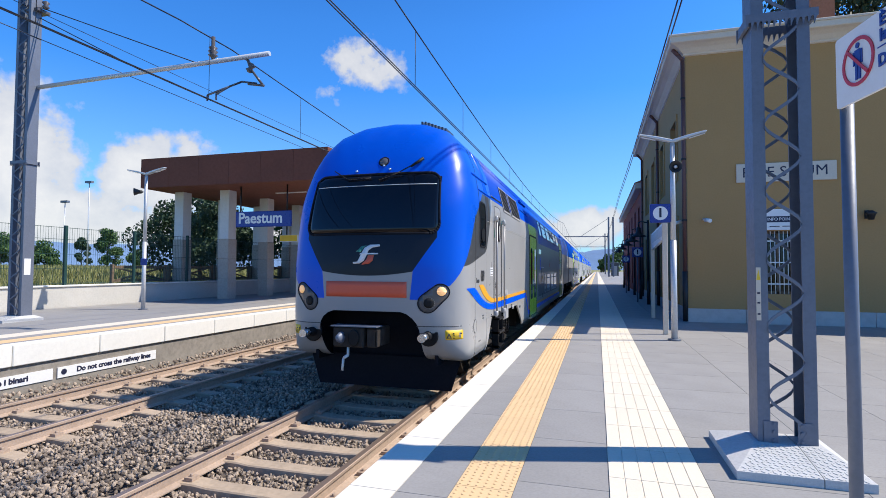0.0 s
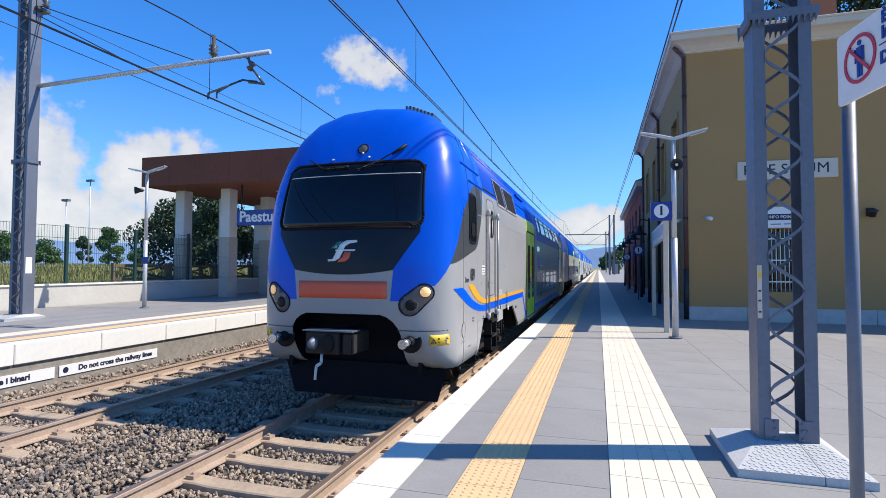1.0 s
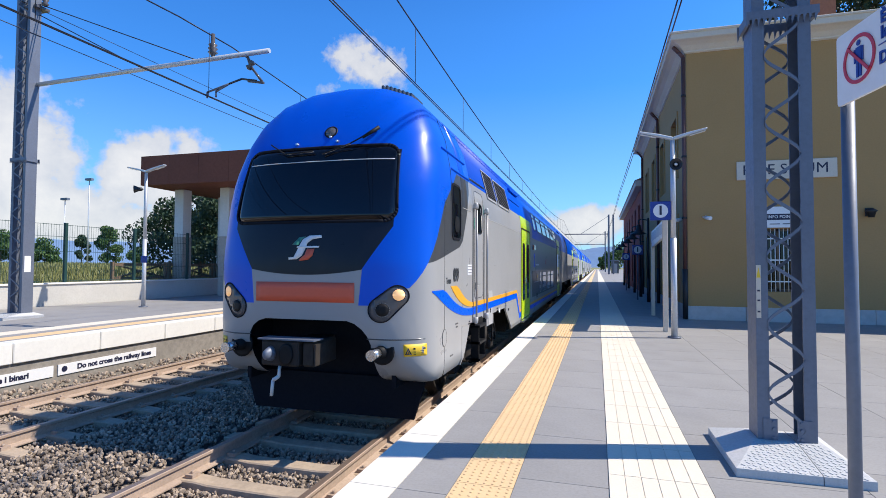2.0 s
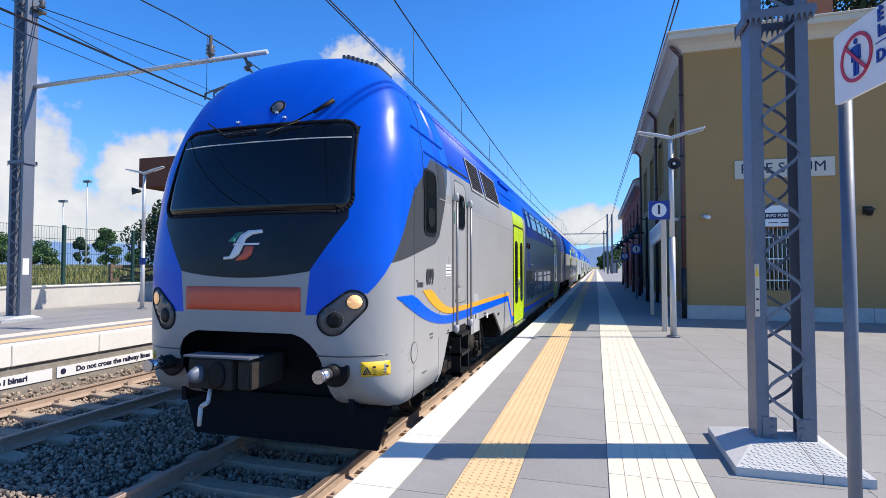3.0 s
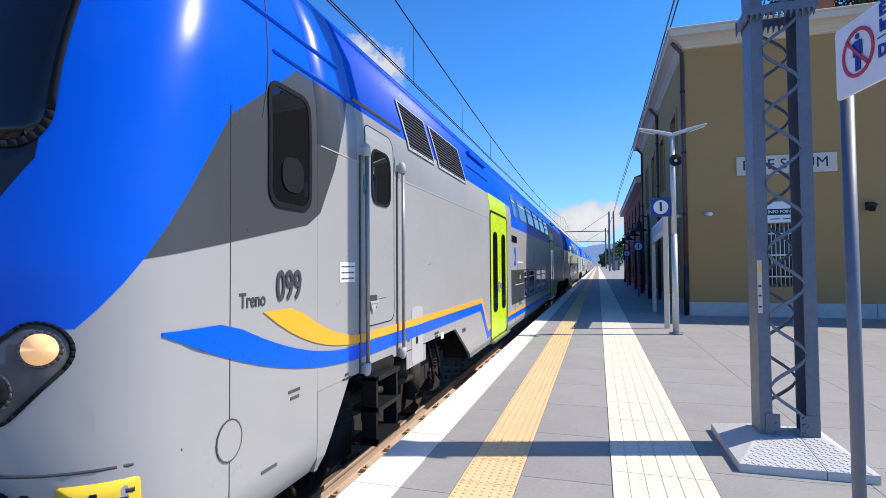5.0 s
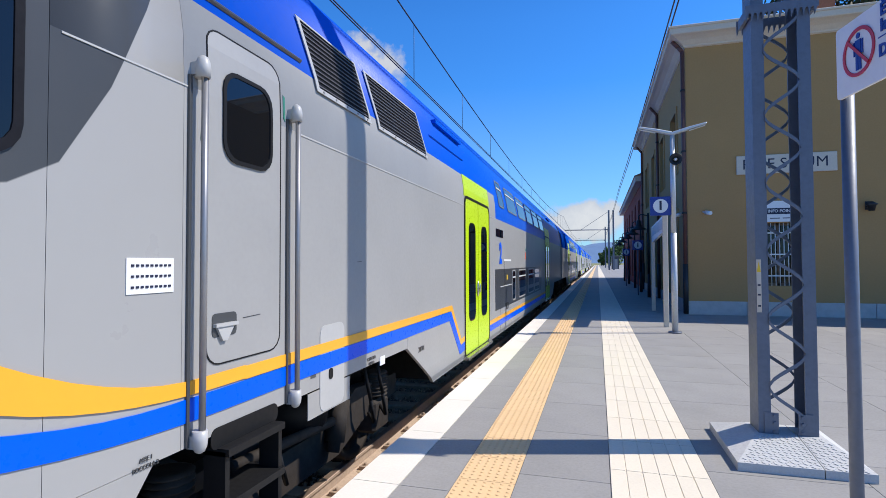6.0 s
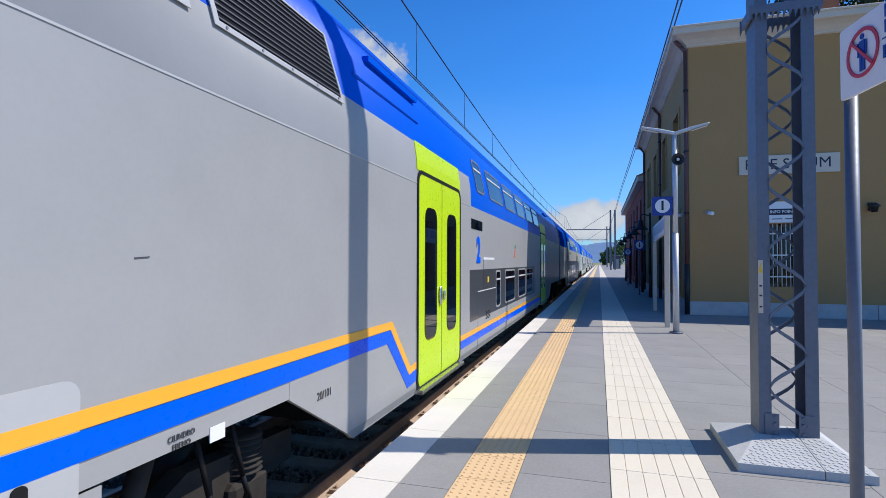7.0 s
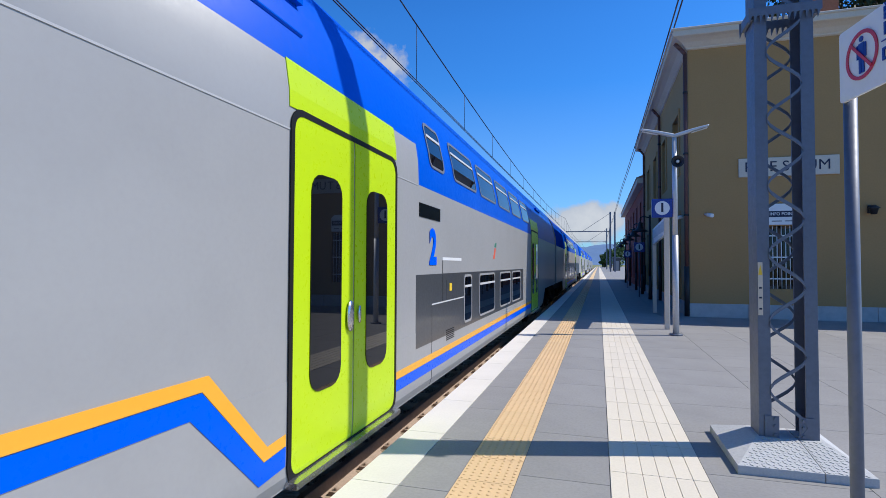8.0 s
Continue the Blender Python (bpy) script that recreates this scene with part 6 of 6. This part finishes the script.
    for x, y in ((-12.2, 24.0),):
        b = thing("litter_bin", (x, y, Z2), "dark standing litter bin on the far platform", "bin")
        bm = bmesh.new()
        for dx in (-0.45, 0.0, 0.45):
            rod(bm, (dx, 0, 0), (dx, 0, 1.1), 0.03, segs=8)
        part("stand", bm, BLACK_IRON, b)
        bm = bmesh.new()
        prism(bm, [(-0.75, 1.12), (0.75, 1.12), (0.9, 1.3), (-0.9, 1.3)], -0.25, 0.25, lambda u, v, d: Vector((u, d, v)))
        part("hood", bm, BLACK_IRON, b)


boundary()
canopy()
lamp_post((-12.70, 12.22, Z2), 3.96, 0.68, "pale twin-armed lamp post on the far platform")
speaker((-13.0, 12.2, 3.57), (-0.8, -0.6, -0.05), "dark horn loudspeaker on the far lamp post")
s = thing("lamp_post_plaque", (-12.62, 12.14, 1.5), "small blue plaque on a pale post", "sign")
bm = bmesh.new()
box(bm, -0.12, 0.12, -0.02, 0.0, -0.1, 0.1)
bev(bm, 0.01)
part("plate", bm, BLUE_SIGN, s)

m2 = lattice_mast(Matrix.Translation((-12.72, 8.83, Z2)), 9.5, "laced steel catenary mast with a sunlit web on the far platform", w=0.43, dy=0.25, spikes=3.61, marks=False)
bm = bmesh.new()
box(bm, 0.216, 0.222, -0.09, 0.05, 1.05, 1.42)
part("warning_plate", bm, WHITE_PAINT, m2, "white warning plate")


def cantilever():
    c = thing("cantilever", (0, 8.92, 0), "steel cantilever arm with insulators and steady arms", "catenary arm")
    bm = bmesh.new()
    rod(bm, (-12.6, 0, 5.53), (-6.26, 0, 5.63), 0.048, segs=12)
    part("boom", bm, STEEL_PALE, c, "pale steel boom")
    bm = bmesh.new()
    turned(bm, [(0.03, 5.66), (0.05, 5.7), (0.10, 5.74), (0.05, 5.77), (0.10, 5.82), (0.05, 5.85), (0.09, 5.90), (0.04, 5.93), (0.04, 6.13)], Matrix.Translation((-7.62, 0, 0)), 14)
    part("insulator", bm, INSULATOR, c, "ribbed dark insulator")
    bm = bmesh.new()
    rod(bm, (-6.77, 0, 5.56), (-6.72, 0, 5.42), 0.03, segs=8)
    turned(bm, [(0.03, -0.1), (0.085, -0.05), (0.04, 0), (0.085, 0.05), (0.03, 0.1)], Matrix.Translation((-6.70, 0, 5.38)) @ Matrix.Rotation(radians(25), 4, "Y"), 12)
    rod(bm, (-6.70, 0, 5.36), (-6.42, 0, 5.02), 0.025, segs=8)
    rod(bm, (-6.75, 0, 5.06), (-6.38, 0, 4.99), 0.025, segs=8)
    part("registration_arm", bm, INSULATOR, c)
    for dx in (0.0, 0.22):
        bm = bmesh.new()
        pipe(bm, [(-6.55, 0, 5.05), (-6.9, 0, 5.12), (-7.2, 0, 5.05), (-7.74 + dx, 0, 4.92), (-7.74 + dx, 0, 4.80)], 0.02, 6)
        part("steady_arm", bm, STEEL, c, "thin bowed steady arm")
    for x, z in ((-8.0, 5.62), (-9.45, 5.60)):
        bm = bmesh.new()
        rod(bm, (-12.55, 0, 7.45 if x > -9 else 7.2), (x, 0, z), 0.012, segs=6)
        part("tie", bm, WIRE, c, "thin tie wire")
    bm = bmesh.new()
    box(bm, -12.8, -12.4, -0.15, 0.15, 7.3, 7.36)
    turned(bm, [(0.03, 7.36), (0.08, 7.42), (0.04, 7.46), (0.08, 7.52), (0.03, 7.56)], Matrix.Translation((-12.35, 0, 0)), 12)
    part("top_bracket", bm, INSULATOR, c)


cantilever()


def sag(y, mast, span, top, low):
    k = ((y - mast) / span) % 1.0
    return low + (top - low) * (2 * k - 1) ** 2


def catenary(name, x, mast, top, low, y1=210.0, wire=4.555):
    c = thing(name, (0, 0, 0), "overhead contact wire hung from a carrier cable", "catenary", "overhead lines")
    for dx in (-0.02, 0.02):
        bm = bmesh.new()
        rod(bm, (x + dx, -10, wire), (x + dx, y1, wire), 0.009, segs=6)
        part("contact_wire", bm, WIRE, c)
    ys = [-10 + 1.5 * k for k in range(int((y1 + 10) / 1.5))]
    bm = bmesh.new()
    pipe(bm, [(x, y, sag(y, mast, 46.0, top, low)) for y in ys], 0.013, 6)
    part("carrier_cable", bm, WIRE, c)
    y = mast + 0.1
    y -= 14.0
    while y < 90:
        bm = bmesh.new()
        rod(bm, (x, y, wire + 0.005), (x, y, sag(y, mast, 46.0, top, low)), 0.006, segs=5)
        part("dropper", bm, WIRE, c)
        y += 3.45


catenary("overhead_line", -3.075, 5.3, 5.78, 5.02)
catenary("overhead_line", -7.62, 8.92, 6.13, 5.36, 210.0, 4.795)
for x, z, r in ((-12.5, 6.68, 0.010), (-12.9, 7.5, 0.008), (1.96, 8.20, 0.020), (2.06, 8.20, 0.020)):
    bm = bmesh.new()
    ys = [-8 + 3 * k for k in range(60)]
    pipe(bm, [(x, y, z - (0.0 if x < 0 else 0.25 * (1 - (2 * (((y - 4.5) / 46) % 1) - 1) ** 2))) for y in ys], r, 6)
    solid("feeder_cable", bm, WIRE, "dark feeder cable strung between masts", "cable", "feeder cables")


def far_gantry(y, x0=2.1):
    g = thing("far_mast", (0, y, 0), "distant grey catenary mast with a boom over the tracks", "mast", "catenary masts")
    for dx in (0, 0.8):
        bm = bmesh.new()
        box(bm, x0 + dx - 0.15, x0 + dx + 0.15, -0.15, 0.15, -0.4, 11.2)
        part("post", bm, STEEL, g)
    bm = bmesh.new()
    rod(bm, (x0, 0, 7.55), (-6.0, 0, 7.6), 0.09, segs=8)
    part("boom", bm, STEEL, g)
    bm = bmesh.new()
    rod(bm, (x0, 0, 11.0), (-3.0, 0, 7.6), 0.04, segs=6)
    part("tie", bm, STEEL, g)


far_gantry(103)
far_gantry(150)


# ---- plants and distance ----
def leaf_cloud(bm, rnd, centre, radius, count, size, squash=0.8):
    for _ in range(count):
        while True:
            p = Vector((rnd.uniform(-1, 1), rnd.uniform(-1, 1), rnd.uniform(-1, 1)))
            if 0.25 < p.length < 1:
                break
        p = p * radius
        p.z *= squash
        q = Euler((rnd.uniform(0, 6.3), rnd.uniform(0, 6.3), rnd.uniform(0, 6.3))).to_matrix()
        s = size * rnd.uniform(0.6, 1.4)
        c = Vector(centre) + p
        vs = [bm.verts.new(c + q @ Vector(v) * s) for v in ((-0.5, 0, 0), (0, -0.3, 0.08), (0.55, 0, 0), (0, 0.3, 0.08))]
        bm.faces.new(vs)


def tree(at, high, wide, seed, leaf, count=5200, size=0.2, label="leafy tree with an uneven crown", trunk=0.35, shape=1.0):
    rnd = random.Random(seed)
    t = thing("tree", at, label, "tree", "trees")
    bm = bmesh.new()
    pts = [Vector((0, 0, 0)), Vector((0.08 * wide * rnd.uniform(-1, 1), 0.05, high * trunk)), Vector((0.1 * rnd.uniform(-1, 1), 0, high * 0.8))]
    rod(bm, pts[0], pts[1], 0.04 * high * 0.6, 0.03 * high * 0.6, 9)
    rod(bm, pts[1], pts[2], 0.03 * high * 0.6, 0.012 * high * 0.6, 9)
    hubs = []
    for k in range(16):
        a = 2 * math.pi * k / 16 + rnd.uniform(-0.3, 0.3)
        f = rnd.uniform(0.0, 1.0)
        z0 = high * (trunk + (0.78 - trunk) * f)
        reach = wide * rnd.uniform(0.35, 0.85) * (1 - 0.55 * f * shape)
        tip = Vector((reach * math.cos(a), reach * math.sin(a), z0 + high * rnd.uniform(0.02, 0.18)))
        rod(bm, (0, 0, z0 * 0.92), tip, 0.012 * high * 0.6, 0.004 * high * 0.6, 6)
        hubs.append(tip)
    hubs.append(Vector((0, 0, high * 0.9)))
    part("trunk", bm, BARK, t, "brown tapering trunk with limbs")
    bm = bmesh.new()
    for h in hubs:
        leaf_cloud(bm, rnd, h, wide * rnd.uniform(0.26, 0.44), count // len(hubs), size)
    part("crown", bm, leaf, t, "dense green leaves")
    return t


tree((-24.0, 27.5, 0.0), 6.6, 4.0, 1, LEAF_DARK, 9000, 0.24, "dark broad-leaved tree behind the canopy", 0.2)
tree((-19.5, 31.0, 0.0), 6.0, 3.2, 2, LEAF, 8000, 0.24, "bright green leafy tree behind the canopy", 0.2)
tree((-20.5, 25.0, 0.0), 5.2, 2.6, 3, LEAF_DARK, 7000, 0.2, "dark leafy tree behind the wooden railing", 0.15)
tree((-18.4, 37.0, 0.0), 6.0, 3.2, 31, LEAF, 7000, 0.24, "bright green leafy tree behind the canopy", 0.2)
for k, (x, y, h, w) in enumerate(((-53.6, 46.5, 4.7, 1.7), (-62.2, 50.3, 4.2, 1.2), (-55.6, 40.8, 2.9, 1.9), (-65.6, 43.3, 4.2, 2.3), (-58.0, 55.0, 2.6, 1.8))):
    tree((x, y, 1.0), h, w, 40 + k, (LEAF, LEAF_DARK)[k == 1], 3600, 0.26, "roundish green bush in the meadow", 0.12)
for k, (x, y, h) in enumerate(((4.5, 210, 8), (8, 230, 11), (2.6, 250, 7), (-12, 260, 9), (-18, 240, 8))):
    tree((x, y, -0.9), h, h * 0.45, 70 + k, LEAF, 1600, 0.8, "distant green tree by the line", 0.2)
tree((13.2, 34.0, 0.0), 19.0, 4.6, 5, LEAF_DARK, 9000, 0.28, "tall umbrella pine behind the station", 0.7, 0.2)


def meadow():
    bm = bmesh.new()
    prof = [(-15.9, -0.2), (-17.5, 0.1), (-24, 0.45), (-34, 0.95), (-60, 1.15), (-130, 1.1), (-260, -0.9)]
    prism(bm, prof + [(-260, -1.2), (-15.9, -1.2)], -40, 150, lambda u, v, d: Vector((u, d, v)))
    solid("meadow_bank", bm, FIELD, "rising bank of rough dry meadow", "ground", kind="structure")
    rnd = random.Random(11)
    vs, fs = [], []
    for _ in range(38000):
        f = rnd.random() ** 1.6
        x = -17.0 - 50 * f
        y = rnd.uniform(2, 55)
        z = np.interp(-x, [15.9, 17.5, 24, 34, 60, 130], [-0.2, 0.1, 0.45, 0.95, 1.15, 1.1])
        h, w, a = rnd.uniform(0.18, 0.6), rnd.uniform(0.015, 0.05) * (1 + 1.5 * f), rnd.uniform(0, 3.14)
        dx, dy = w * math.cos(a), w * math.sin(a)
        lx, ly = rnd.uniform(-0.25, 0.25), rnd.uniform(-0.25, 0.25)
        n = len(vs)
        vs += [(x - dx, y - dy, z - 0.05), (x + dx, y + dy, z - 0.05), (x + lx, y + ly, z + h)]
        fs.append((n, n + 1, n + 2))
    me = bpy.data.meshes.new("meadow_grass")
    me.from_pydata(vs, [], fs)
    me.materials.append(GRASS)
    tagged(new("meadow_grass", me), "tall half-dry meadow grass behind the fence", "grass", kind="stuff")


meadow()


def hills():
    for name, turn, dist, high, wide, seed in (("far_hill", -0.2, 2400, 118, 420, 3), ("far_hill", -7.0, 2300, 85, 380, 9), ("far_hill", 14, 2300, 60, 700, 8), ("far_hill", 52, 2600, 130, 1100, 4), ("far_hill", 36, 2600, 110, 900, 6)):
        bm = bmesh.new()
        a = radians(turn)
        n, m = 60, 5
        rows = []
        for j in range(m + 1):
            row = []
            for i in range(n + 1):
                u = i / n * 2 - 1
                h = high * (1 - u * u) ** 1.2 * (0.85 + 0.35 * noise.noise(Vector((u * 3.1, seed, 0)))) * math.sin(math.pi / 2 * j / m) + 4 * noise.noise(Vector((u * 22, j, seed)))
                row.append(bm.verts.new((u * wide, j * 60, max(-2, h) if j else -3)))
            rows.append(row)
        for p, q in zip(rows, rows[1:]):
            for i in range(n):
                bm.faces.new((p[i], p[i + 1], q[i + 1], q[i])).smooth = True
        solid(name, bm, HAZY_HILL, "wooded hill on the horizon with distance haze painted into its blue", "hill", "far hills", "structure", Matrix.Rotation(a, 4, "Z") @ Matrix.Translation((0, dist, -1)))


hills()
for k, (x, y, h) in enumerate(((-60.0, 46.3, 8.0), (-60, 49.3, 10.8))):
    p = thing("light_pole", (x, y, 0.9), "slim grey light pole in the meadow", "pole", "light poles")
    bm = bmesh.new()
    rod(bm, (0, 0, 0), (0, 0, h), 0.08, 0.05, 8)
    part("pole", bm, STEEL_PALE, p)
    bm = bmesh.new()
    box(bm, -0.5, 0.5, -0.2, 0.2, h, h + 0.25)
    part("lamp_head", bm, STEEL, p)


# ---- small hut at the end of the platform ----
def platform_hut(x0=2.9, x1=4.4, y0=118.0, y1=120.5, high=2.7):
    k = thing("hut", (0, 0, 0), "small dark grey hut near the platform's end", "hut")
    bm = bmesh.new()
    box(bm, x0, x1, y0, y1, 0.0, high)
    part("wall", bm, T_DARK, k)
    bm = bmesh.new()
    box(bm, x0 - 0.15, x1 + 0.15, y0 - 0.2, y1 + 0.2, high, high + 0.14)
    bev(bm, 0.03)
    part("roof", bm, STEEL, k)
    bm = bmesh.new()
    box(bm, x0 + 0.4, x0 + 1.2, y0 - 0.03, y0 - 0.003, 0.02, 2.1)
    part("door", bm, T_BAR, k, "grey metal door")


platform_hut()

motions()
